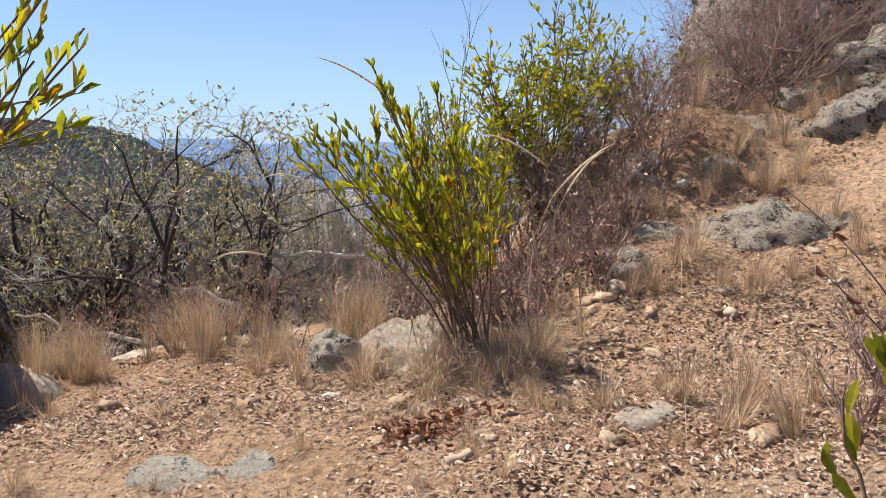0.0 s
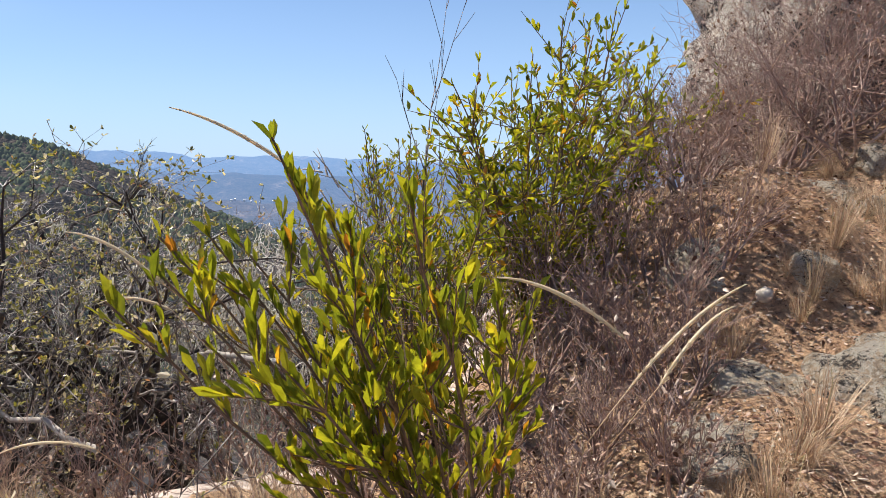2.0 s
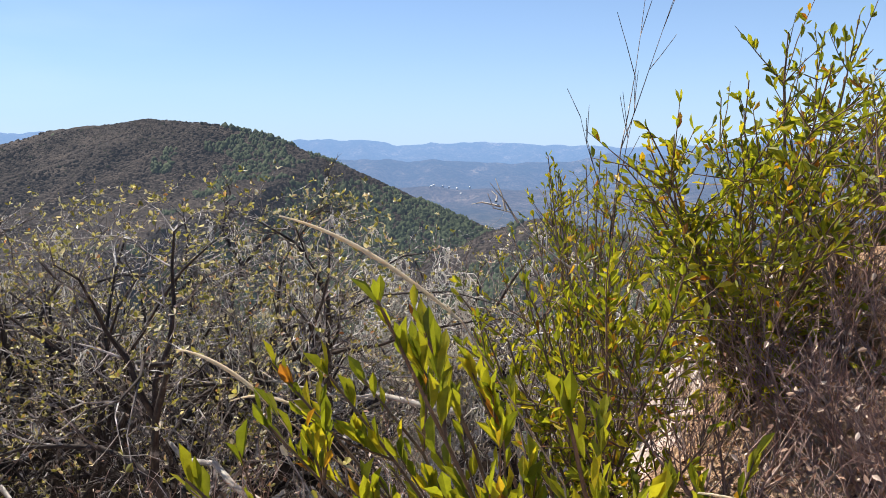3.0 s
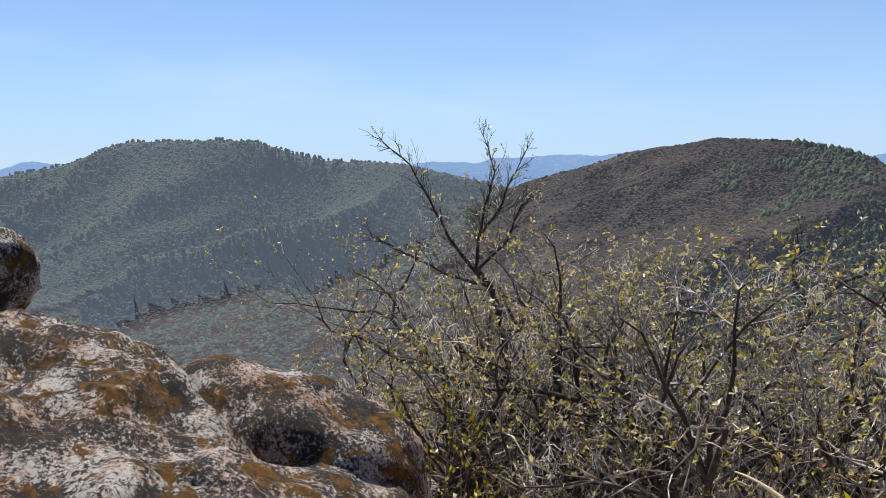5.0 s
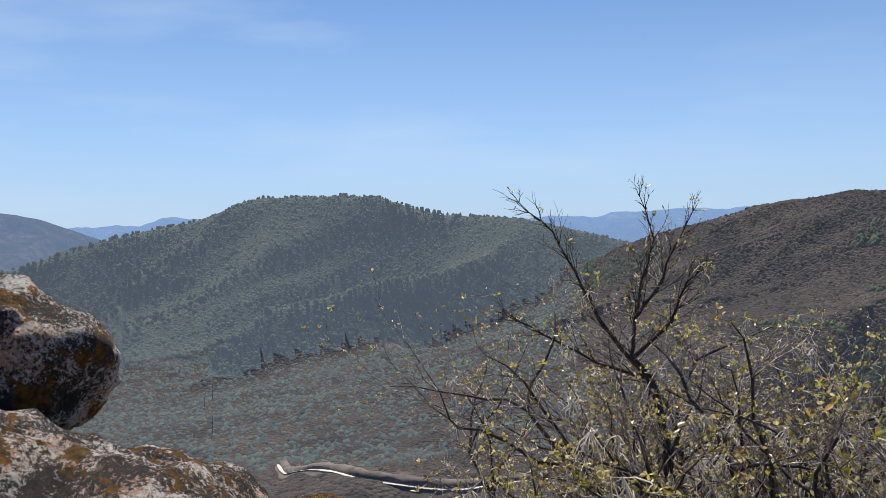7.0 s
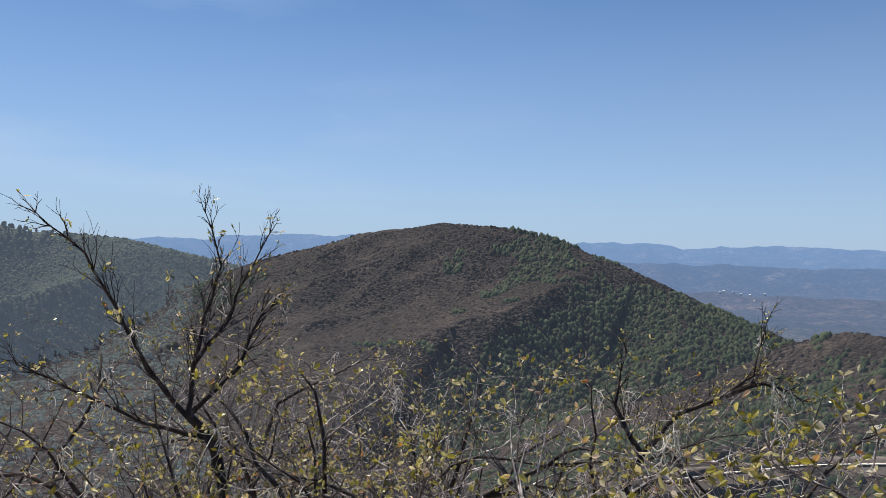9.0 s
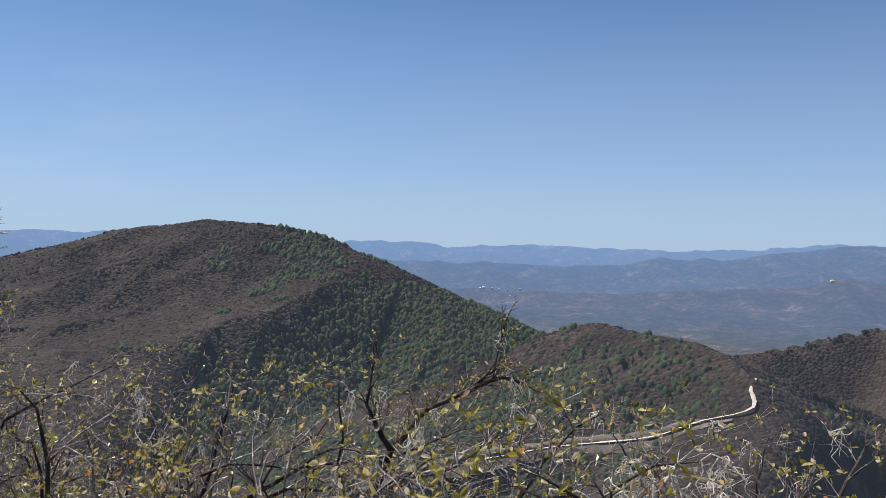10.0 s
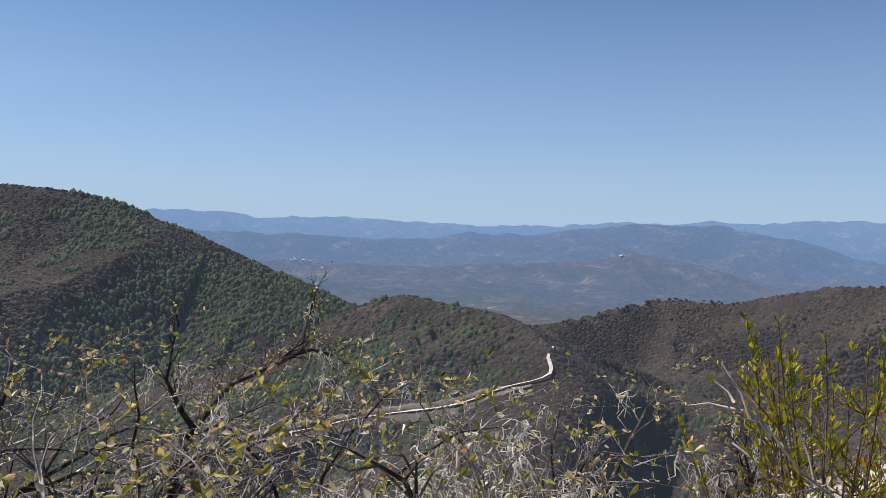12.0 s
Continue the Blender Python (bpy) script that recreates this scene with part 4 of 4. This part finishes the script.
for k, (a, b) in enumerate((((-1.6, 6.6, 0.10), (-3.3, 7.5, 0.30)), ((-2.3, 6.4, -0.20), (-3.9, 6.9, 0.05)), ((-0.7, 7.4, 0.35), (-2.2, 7.9, 0.40)), ((0.9, 7.5, 0.8), (-0.2, 8.5, 1.25)), ((0.10, 7.62, 1.04), (-0.61, 7.60, 1.71)))):
    rnd = random.Random(130 + k)
    a, b = Vector(a), Vector(b)
    log = empty("dead_branch", a, "bleached dead branch lying in the thicket", "branch", "bleached branches")
    g = Geo()
    g.tube([(b - a) * (i / 8) + rand_dir(rnd) * 0.04 for i in range(9)], [(0.022 - 0.002 * i) * (0.38 if k == 4 else 1) for i in range(9)], 7)
    part("stem", g, PALE_WOOD, log)
    for i in range(5):
        g = Geo()
        p = (b - a) * rnd.uniform(0.3, 0.95)
        q = p + ((b - a).normalized() + rand_dir(rnd) * 0.8) * rnd.uniform(0.2, 0.45) * (0.45 if k == 4 else 1)
        g.tube([p, (p + q) / 2 + rand_dir(rnd) * 0.03, q], [0.008, 0.005, 0.002], 4)
        part("side_twig", g, PALE_WOOD, log)

for k, (x, y, h) in enumerate(((-2.35, 7.3, 1.25), (-3.1, 7.2, 1.2), (-1.75, 8.0, 1.15), (-3.6, 7.9, 1.5), (-2.5, 8.3, 1.5), (-4.5, 7.2, 1.2))):
    dry_shrub(x, y, 0.62 * (h + 0.3 - hz(x, y)), 240 + k, "dark leafless twiggy shrub in the thicket below the ledge", 6, 0.6, BARK if k % 2 else TWIG, 0.12, 4)

# -- the shrubs by the path --
leafy_shrub(0.20, 4.45, 1.58, 140, 11, 0.55, (-0.08, -0.25), 0.066, "yellow-green leafy shrub with narrow upright leaves", 8, 300, lowest=3, per=10, droop=0.6,
            reached=((-0.29, 3.95, 1.74), (-0.59, 4.30, 1.44), (-0.20, 4.14, 1.66), (-0.41, 4.32, 1.49), (-0.52, 4.35, 1.49), (-0.16, 4.30, 1.60), (-0.08, 3.87, 1.68), (-0.70, 4.36, 1.48), (-0.60, 4.10, 1.40), (-0.45, 4.0, 1.30)))
leafy_shrub(0.72, 6.55, 2.45, 141, 30, 0.85, (0.02, -0.10), 0.056, "taller leafy green shrub behind the path", 20, droop=0.6, bushy=1.0, rise=0.25)
leafy_shrub(0.95, 6.70, 2.75, 146, 6, 0.22, (0.05, 0), 0.052, "slender leafy stems rising above the shrub", 12, lowest=3, droop=0.2, bushy=0.8, rise=0.3)
leafy_shrub(0.1, 6.0, 1.66, 145, 22, 0.55, (0, 0), 0.056, "leafy yellow-green shrub between two larger ones", 12, bushy=0.8, rise=0.3)
leafy_shrub(1.75, 7.5, 2.25, 142, 9, 0.4, (0, 0), 0.055, "small leafy shrub beside the crag", 7, bushy=1.0)
leafy_shrub(1.06, 1.86, 1.14, 143, 4, 0.10, (-0.05, 0), 0.08, "green leafy sprig at the path's edge", 1)
# overhanging shrub beside the path
leafy_shrub(-2.1, 2.05, 1.60, 144, 3, 0.2, (0.3, 0.0), 0.058, "overhanging branch of yellow-green leaves beside the path", 3, per=8, lowest=6, bushy=0.2, rise=0.6,
            reached=((-0.72, 2.10, 1.66), (-0.80, 2.12, 1.62), (-0.90, 2.06, 1.59), (-0.84, 2.15, 1.73), (-0.98, 2.10, 1.70), (-0.76, 2.05, 1.71)))
rnd = random.Random(150)
sapling = empty("sapling", (0.04, 6.5, hz(0.04, 6.5)), "thin leafless sapling standing in the shrub", "tree")
sl, st, tips = Geo(), Geo(), []
grow(sl, sl, st, tips, Vector((0, 0, -0.05)), Vector((-0.02, 0, 1)), 1.9, 0.014, 2, rnd, 0.05, 0.08, {2: 10, 1: 4}, 0.5, 0.36)
part("stem", sl, TWIG, sapling)
part("twigwork", st, TWIG, sapling, kind="stuff")

RED = "bare reddish-grey dry shrub on the slope"
for k, (x, y, h) in enumerate(((2.35, 7.25, 0.95), (2.75, 7.0, 1.15), (2.55, 7.35, 1.3), (1.95, 7.6, 0.75), (2.6, 7.7, 1.2), (2.9, 7.4, 1.2), (2.3, 8.0, 0.9))):
    dry_shrub(x, y, h, 160 + k, RED, 11, 0.75, None, 0.5, 6, 1.0)
for k, (x, y, h) in enumerate(((0.75, 5.15, 0.5), (1.0, 5.6, 0.55), (0.55, 5.8, 0.7), (1.25, 6.0, 0.5), (1.55, 6.5, 0.5), (0.25, 5.3, 0.5), (1.3, 6.9, 0.6), (1.05, 6.3, 0.7), (-0.1, 5.5, 0.5), (-0.6, 5.6, 0.55), (0.55, 4.9, 0.4), (0.9, 4.85, 0.35), (1.15, 5.3, 0.45), (0.85, 6.0, 0.6), (1.5, 5.9, 0.45), (-1.2, 5.6, 0.5), (-1.8, 5.6, 0.5), (-2.4, 5.5, 0.45), (0.4, 4.5, 0.3), (-0.1, 4.75, 0.35), (0.5, 4.7, 0.35))):
    dry_shrub(x, y, h, 180 + k, "low tangled grey-brown dry brush on the bank", 9, 0.6, None, 0.5, 5)
for k, (x, y, h) in enumerate(((1.45, 2.85, 0.40), (1.65, 3.1, 0.38), (1.95, 2.7, 0.42), (1.6, 2.4, 0.36), (2.0, 3.6, 0.36), (2.5, 3.4, 0.4))):
    dry_shrub(x, y, h, 200 + k, "brittle brown dry weed beside the path", 7, 0.6, None, 0.6, 4)

plume((-0.62, 4.35, 1.81), (-0.23, 4.35, 1.60), (0.1, 4.4, 0), 1)
plume((0.20, 4.0, 1.42), (0.50, 4.0, 1.28), (0.75, 4.3, 0), 2)
plume((0.87, 4.2, 1.38), (0.56, 4.15, 1.12), (0.45, 4.4, 0), 3)
plume((0.80, 4.1, 1.34), (0.62, 4.1, 1.14), (0.5, 4.35, 0), 4)
plume((-0.95, 4.5, 1.47), (-0.68, 4.5, 1.32), (-0.1, 4.5, 0), 5)
plume((-1.31, 4.8, 0.72), (-1.0, 4.8, 0.74), (-0.75, 4.9, 0), 6)
plume((-1.05, 5.0, 1.18), (-0.8, 5.0, 1.16), (-0.4, 4.9, 0), 7)

tufts = [grass_tuft("grass", 300 + k, 130, h, sp) for k, (h, sp) in enumerate(((0.28, 1.1), (0.38, 0.8), (0.50, 0.55), (0.20, 1.4), (0.58, 0.5)))]
rnd = random.Random(31)


def tuft(x, y, kind, size=1.0):
    ob = new("grass_tuft", tufts[kind])
    ob.matrix_world = pose(x, y, hz(x, y) - 0.012, rnd.uniform(-14, 14), rnd.uniform(-14, 14), rnd.uniform(0, 360)) @ Matrix.Diagonal((size, size, size, 1))
    tagged(ob, ("dry straw-coloured grass tuft on sandy ground", "tall dry grass clump along the ledge")[kind in (2, 4)], "grass", "dry grass tufts")


for k in range(46):
    x = rnd.uniform(-2.7, -0.25)
    tuft(x, 4.85 + rnd.uniform(-0.22, 0.6), rnd.choice((1, 2, 4, 2)), rnd.uniform(0.6, 1.05))
for x, y, kind, size in ((0.32, 4.0, 3, 1.3), (0.20, 3.92, 0, 0.9), (0.45, 4.1, 3, 1.2), (-0.35, 4.3, 3, 0.8), (0.05, 4.35, 0, 1.1), (1.47, 4.9, 0, 1.2), (1.35, 4.8, 3, 1.2), (0.75, 4.4, 0, 0.8),
                         (1.05, 3.5, 1, 0.9), (1.2, 3.25, 1, 1.0), (1.3, 3.0, 1, 0.9), (1.1, 3.1, 0, 0.9), (1.5, 3.3, 1, 0.8), (1.7, 2.9, 1, 0.9), (2.05, 5.9, 2, 0.8), (2.2, 5.7, 1, 1.0), (1.9, 6.4, 2, 0.8),
                         (2.5, 6.2, 1, 1.0), (2.8, 6.4, 2, 0.8), (-0.75, 4.35, 2, 0.7), (-1.0, 4.55, 1, 0.8), (-0.05, 2.9, 3, 0.5), (-0.3, 3.1, 3, 0.4), (0.25, 2.8, 3, 0.5), (-1.45, 3.0, 1, 0.6), (-1.7, 3.3, 0, 0.7), (-1.95, 4.1, 0, 0.8), (-2.2, 4.3, 1, 0.8)):
    tuft(x, y, kind, size)
for k in range(40):
    a, far = rnd.uniform(0, 6.283), rnd.uniform(0.12, 0.5)
    tuft(0.2 + 1.3 * far * math.cos(a), 4.32 + far * math.sin(a) * 0.8, rnd.choice((0, 3, 3)), rnd.uniform(0.6, 1.2))
for k in range(195):
    x, y = rnd.uniform(0.4, 4.6), rnd.uniform(3.0, 7.6)
    tuft(x, y, rnd.choice((0, 0, 3, 1)), rnd.uniform(0.3, 0.85))
for k in range(60):
    x, y = rnd.uniform(-2.6, 0.6), rnd.uniform(3.1, 4.6)
    tuft(x, y, rnd.choice((0, 3, 3)), rnd.uniform(0.2, 0.55))

weed = empty("dry_weed", (1.62, 2.55, hz(1.62, 2.55)), "dark withered weed stalk with curled brown leaves", "weed")
for n, (tip, bend) in enumerate((((-0.36, 0.55, 0.84), (-0.06, 0.1, 0.5)), ((-0.28, 0.35, 0.55), (-0.05, 0.1, 0.3)), ((-0.05, 0.4, 0.62), (0.05, 0.1, 0.35)))):
    tip, bend, g, leaves = Vector(tip), Vector(bend), Geo(), Geo()
    run = [bend * 2 * u * (1 - u) + tip * u * u for u in [i / 10 for i in range(11)]]
    g.tube(run, [0.005 - 0.00035 * i for i in range(11)], 5)
    part("stalk", g, BARK, weed)
    for _ in range(5):
        leaves.leaf(run[rnd.randrange(5, 11)], rand_dir(rnd), rnd.uniform(0.03, 0.06), 0.022, 0.8, 0.5)
    part("withered_leaves", leaves, RED_LEAF, weed, kind="stuff", smooth=False)
drift_leaves = Geo()
for _ in range(150):
    x, y = rnd.gauss(-0.02, 0.11), rnd.gauss(3.42, 0.07)
    drift_leaves.leaf(Vector((x, y, hz(x, y) + rnd.uniform(0.005, 0.04))), Vector((rnd.gauss(0, 1), rnd.gauss(0, 1), rnd.gauss(0.2, 0.35))), rnd.uniform(0.025, 0.06), rnd.uniform(0.012, 0.026), 0.8, 0.3)
tagged(new("leaf_drift", drift_leaves.mesh("leaf_drift", RED_LEAF, False)), "small drift of curled red-brown dead leaves", "leaves", kind="stuff")

# -- leaf litter and gravel --
lit, grit = Geo(), Geo()
rnd = random.Random(77)
xs_l = np.random.default_rng(5).uniform(-3.0, 4.6, 95000)
ys_l = np.random.default_rng(6).uniform(2.4, 7.2, 95000)
dens = fbm(xs_l / 0.8 + 3, ys_l / 0.8, 3)
zs_l = own_hill(xs_l, ys_l)
for x, y, z, d in zip(xs_l, ys_l, zs_l, dens):
    if (y > 5.6 and x < 0) or d + rnd.uniform(-0.35, 0.35) < -0.16:
        continue
    way = Vector((rnd.gauss(0, 1), rnd.gauss(0, 1), rnd.gauss(0.12, 0.25))).normalized()
    ll = rnd.uniform(0.010, 0.036)
    side = way.cross(Vector((rnd.gauss(0, 0.35), rnd.gauss(0, 0.35), 1))).normalized()
    lit.leaf(Vector((x, y, z + rnd.uniform(0.004, 0.022))), way, ll, ll * rnd.uniform(0.35, 0.6), rnd.uniform(-0.7, 0.9), rnd.uniform(-0.3, 0.3), side)
ob = new("leaf_litter", lit.mesh("leaf_litter", DEAD_LEAF, False))
tagged(ob, "scattered curled brown dead leaves on the sandy ground", "leaves", kind="stuff")
xs_l = np.random.default_rng(8).uniform(-2.8, 3.2, 18000)
ys_l = np.random.default_rng(9).uniform(2.3, 6.6, 18000)
zs_l = own_hill(xs_l, ys_l)
for x, y, z in zip(xs_l, ys_l, zs_l):
    if y > 5.4 and x < 0:
        continue
    s, a = rnd.uniform(0.004, 0.014) * (1.5 if rnd.random() < 0.06 else 1), rnd.uniform(0, 6.28)
    st0 = len(grit.v)
    for k in range(4):
        t = a + k * 1.571 + rnd.uniform(-0.4, 0.4)
        rr = s * rnd.uniform(0.6, 1.2)
        grit.v.append((x + math.cos(t) * rr, y + math.sin(t) * rr, z + rnd.uniform(-0.1, 0.3) * s))
    grit.v.append((x + rnd.uniform(-0.3, 0.3) * s, y + rnd.uniform(-0.3, 0.3) * s, z + s * rnd.uniform(0.5, 0.9)))
    grit.f += [(st0 + k, st0 + (k + 1) % 4, st0 + 4) for k in range(4)]
tagged(new("gravel", grit.mesh("gravel", PEBBLE, False)), "fine tan gravel scattered over the path", "gravel", kind="stuff")


# ---- woods and scrub of the hills ----
def crown_shape(sides, rings):
    """A lumpy crown of a few rings: (radius, height) each."""
    v, f = [(0, 0, rings[0][1])], []
    for q, (rad, h) in enumerate(rings[1:-1]):
        for k in range(sides):
            a = 2 * math.pi * (k + 0.5 * (q % 2)) / sides
            v.append((rad * math.cos(a), rad * math.sin(a), h))
    v.append((0, 0, rings[-1][1]))
    n = len(rings) - 2
    for k in range(sides):
        k2 = (k + 1) % sides
        f.append((0, 1 + k2, 1 + k))
        for q in range(n - 1):
            a, b = 1 + q * sides, 1 + (q + 1) * sides
            f += [(a + k, a + k2, b + k), (a + k2, b + k2, b + k)]
        a = 1 + (n - 1) * sides
        f.append((a + k, a + k2, len(v) - 1))
    return np.array(v, float), np.array(f)


def scatter(name, seed, x, y, size, tall, mat, label, category, jitter=0.21):
    rng = np.random.default_rng(seed)
    v, f = crown_shape(4, [(0, -1.6), (0.52, -1.1), (0.38, 0.34), (0, 0.70)])
    f = f[(f != 0).all(1)]
    free = off_road(x, y)
    x, y = x[free], y[free]
    n = len(x)
    z = land(x, y)
    s = size * rng.uniform(0.55, 1.4, n)
    spin = rng.uniform(0, 6.28, n)
    vv = v[None] * np.stack([s, s, s * tall * rng.uniform(0.8, 1.3, n)], -1)[:, None]
    vv = vv + rng.normal(0, jitter, (n, len(v), 3)) * s[:, None, None] * np.array([0.5, 0.5, 0.35])
    c, si = np.cos(spin)[:, None], np.sin(spin)[:, None]
    out = np.stack([vv[..., 0] * c - vv[..., 1] * si + x[:, None], vv[..., 0] * si + vv[..., 1] * c + y[:, None], vv[..., 2] + z[:, None] - 0.2 * s[:, None]], -1)
    faces = (f[None] + (np.arange(n) * len(v))[:, None, None]).reshape(-1, 3)
    ob = new(name, np_mesh(name, out.reshape(-1, 3), faces, [mat]))
    return tagged(ob, label, category, kind="stuff")


def sown(seed, count, bearing, reach):
    rng = np.random.default_rng(seed)
    a = np.radians(rng.uniform(*bearing, count))
    r = np.sqrt(rng.uniform(reach[0] ** 2, reach[1] ** 2, count))
    x, y = -1 - r * np.sin(a), 4 + r * np.cos(a)
    z, k = land(x, y, True)
    return x, y, z, k, rng


ROAD = [(-345, 138), (-300, 127), (-277, 131), (-258, 132), (-240, 146), (-205, 185), (-165, 225), (-120, 270), (-82, 299), (-58, 308), (-38, 315), (-20, 316), (1, 313), (9, 313), (17, 319), (26, 317.5), (36, 314), (39.5, 318), (37, 325), (40, 331), (42, 336)]
rx, ry = [], []
for (ax, ay), (bx, by) in zip(ROAD, ROAD[1:]):
    n = max(2, int(math.hypot(bx - ax, by - ay) / 4))
    rx += [ax + (bx - ax) * i / n for i in range(n)]
    ry += [ay + (by - ay) * i / n for i in range(n)]
rx, ry = (np.convolve(np.pad(np.array(v), 1, "edge"), np.ones(3) / 3, "valid") for v in (rx, ry))
dx, dy = np.gradient(rx), np.gradient(ry)
nx, ny = -dy / np.hypot(dx, dy), dx / np.hypot(dx, dy)
rz = np.convolve(np.pad(np.maximum(land(rx, ry), land(rx + 2 * nx, ry + 2 * ny)), 4, "edge"), np.ones(9) / 9, "valid") + 0.9
wide = (1.1 + 1.1 * fbm(rx / 7, ry / 7, 3)) * np.where((ry > 314.5) & (rx > 30), 0.55, 0.85)


def ribbon(name, offsets, heights, mat, label, category, end=None):
    taper = np.clip((len(rx) - 8 - np.arange(len(rx))) / 9, 0.0, 1.0) if end else np.ones(len(rx))
    rows = [np.stack([rx + nx * o * (wide / 2.6 if abs(o) < 3 else 1), ry + ny * o * (wide / 2.6 if abs(o) < 3 else 1), rz + (h + (fbm(rx / 5 + o, ry / 5, 3) * 1.6 if abs(h) > 1 else 0)) * taper - 1.2 * (1 - taper)], -1) for o, h in zip(offsets, heights)]
    rows = [row[:end] for row in rows]
    n = len(rows[0])
    v = np.concatenate(rows)
    a = np.arange(n - 1)
    q = np.concatenate([np.stack([a + k * n, a + 1 + k * n, a + 1 + (k + 1) * n, a + (k + 1) * n], -1) for k in range(len(rows) - 1)])
    return tagged(new(name, np_mesh(name, v, q, [mat])), label, category, kind="structure")


ribbon("road", (-2.6, -1.0, 1.0, 2.6), (0.0, 0.06, 0.06, 0.0), ROAD_DUST, "pale dusty road winding along the knoll", "road")
ribbon("road_bank", (2.0, 2.8, 3.8), (-0.3, 1.5, 2.0), CUT_BANK, "grey cut bank above the dusty road", "bank", -8)
ribbon("road_fill", (-4.0, -2.0), (-3.5, -0.3), CUT_BANK, "spoil slope below the dusty road", "bank", -8)


def off_road(x, y):
    near = np.full(x.shape, 1e9)
    for px_, py_ in zip(rx[::2], ry[::2]):
        near = np.minimum(near, (x - px_) ** 2 + (y - py_) ** 2)
    return near > 20


# hills by number: own 0, floor 1, green 2, brown 3, knoll 4, right 5, left 6
beds = [sown(*row) for row in ((11, 40000, (37, 92), (330, 1120)), (12, 30000, (4, 39), (330, 760)), (13, 4500, (28, 56), (700, 940)), (14, 18000, (-33, 16), (190, 680)), (15, 9000, (-33, 92), (40, 330)))]
x, y, z, k = (np.concatenate([bed[n] for bed in beds]) for n in range(4))
rng = np.random.default_rng(16)
bear = np.degrees(np.arctan2(-(x + 1), y - 4))
reach = np.hypot(x, y)
hollow = np.clip(((land(x + 22, y) + land(x - 22, y) + land(x, y + 22) + land(x, y - 22)) / 4 - z) / 5, -1, 1)
clump, chance = fbm(x / 70, y / 70, 3) + 0.25 * hollow, rng.uniform(0, 1, len(x))
fine = fbm(x / 18, y / 18, 2)
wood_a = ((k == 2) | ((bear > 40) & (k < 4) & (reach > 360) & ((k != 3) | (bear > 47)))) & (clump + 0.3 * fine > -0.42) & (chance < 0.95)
scatter("pine_wood", 1, x[wood_a], y[wood_a], 4.1, 0.60, HAZY_PINE, "green pine wood covering the far hillside", "wood")
wood_b = ~wood_a & (k == 3) & (clump + 0.4 * fine > -0.42 + 0.66 * smooth(22, 32, bear + 14 * fine) - 0.22 * smooth(4, 18, z)) & (chance < 0.8)
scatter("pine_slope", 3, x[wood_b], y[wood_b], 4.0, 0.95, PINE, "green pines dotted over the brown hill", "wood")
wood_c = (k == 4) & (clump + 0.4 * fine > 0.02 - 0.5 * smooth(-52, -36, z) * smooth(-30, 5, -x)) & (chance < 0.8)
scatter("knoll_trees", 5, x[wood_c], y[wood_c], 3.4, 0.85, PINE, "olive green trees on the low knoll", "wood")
rest = ~(wood_a | wood_b | wood_c) & (k != 6)
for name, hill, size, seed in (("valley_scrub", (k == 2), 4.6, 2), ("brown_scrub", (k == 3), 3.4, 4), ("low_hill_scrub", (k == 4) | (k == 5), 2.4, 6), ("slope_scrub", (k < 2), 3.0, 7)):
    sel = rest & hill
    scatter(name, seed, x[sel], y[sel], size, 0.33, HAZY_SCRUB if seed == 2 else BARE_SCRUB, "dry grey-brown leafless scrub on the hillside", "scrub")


# ---- far houses, posts and a rock scar ----
def house(x, y, wide, deep, tall, turn):
    z = float(land(np.array([x]), np.array([y]))[0])
    ob = empty("house", (x, y, z), "tiny whitewashed house on the far plateau", "house", "houses on the plateau")
    ob.rotation_euler = (0, 0, turn)
    g = Geo()
    g.v = [(a * wide / 2, b * deep / 2, c) for c in (-3, tall) for a, b in ((-1, -1), (1, -1), (1, 1), (-1, 1))]
    g.f = [(0, 1, 5, 4), (1, 2, 6, 5), (2, 3, 7, 6), (3, 0, 4, 7), (4, 5, 6, 7)]
    part("wall", g, WALL_WHITE, ob, smooth=False)
    g = Geo()
    g.v = [(a * wide * 0.55, b * deep * 0.56, tall + 0.05) for a, b in ((-1, -1), (1, -1), (1, 1), (-1, 1))] + [(-wide * 0.55, 0, tall * 1.5), (wide * 0.55, 0, tall * 1.5)]
    g.f = [(0, 1, 5, 4), (3, 4, 5, 2), (0, 4, 3), (1, 2, 5), (3, 2, 1, 0)]
    part("roof", g, WALL_WHITE, ob, smooth=False)


rnd = random.Random(900)
for k in range(7):
    x = -430 + 18 * k + rnd.uniform(-6, 6)
    house(x, 2168 + rnd.uniform(-25, 12), rnd.uniform(4, 6), rnd.uniform(3, 5), rnd.uniform(1.6, 2.4), rnd.uniform(-0.6, 0.6))
for x, y in ((-442, 139), (-548, 172), (-520, 158)):
    z = float(land(np.array([float(x)]), np.array([float(y)]))[0])
    ob = empty("utility_pole", (x, y, z), "pale utility pole standing in the valley scrub", "pole", "poles in the valley")
    g = Geo()
    g.tube([Vector((0, 0, -1)), Vector((0, 0, 5)), Vector((0.05, 0, 11))], [0.28, 0.24, 0.2], 7)
    part("post", g, PALE_WOOD, ob)
    g = Geo()
    g.tube([Vector((-1.1, 0, 10.2)), Vector((0, 0, 10.25)), Vector((1.1, 0, 10.2))], [0.1, 0.12, 0.1], 5)
    part("crossarm", g, PALE_WOOD, ob)
boulder("rock_scar", (441, 2120, -57), (6, 5, 3.2), (20, 0, 10), 91, 2.0, ROAD_DUST, "pale bare rock scar below the far peak", 2.4, 16, 24)
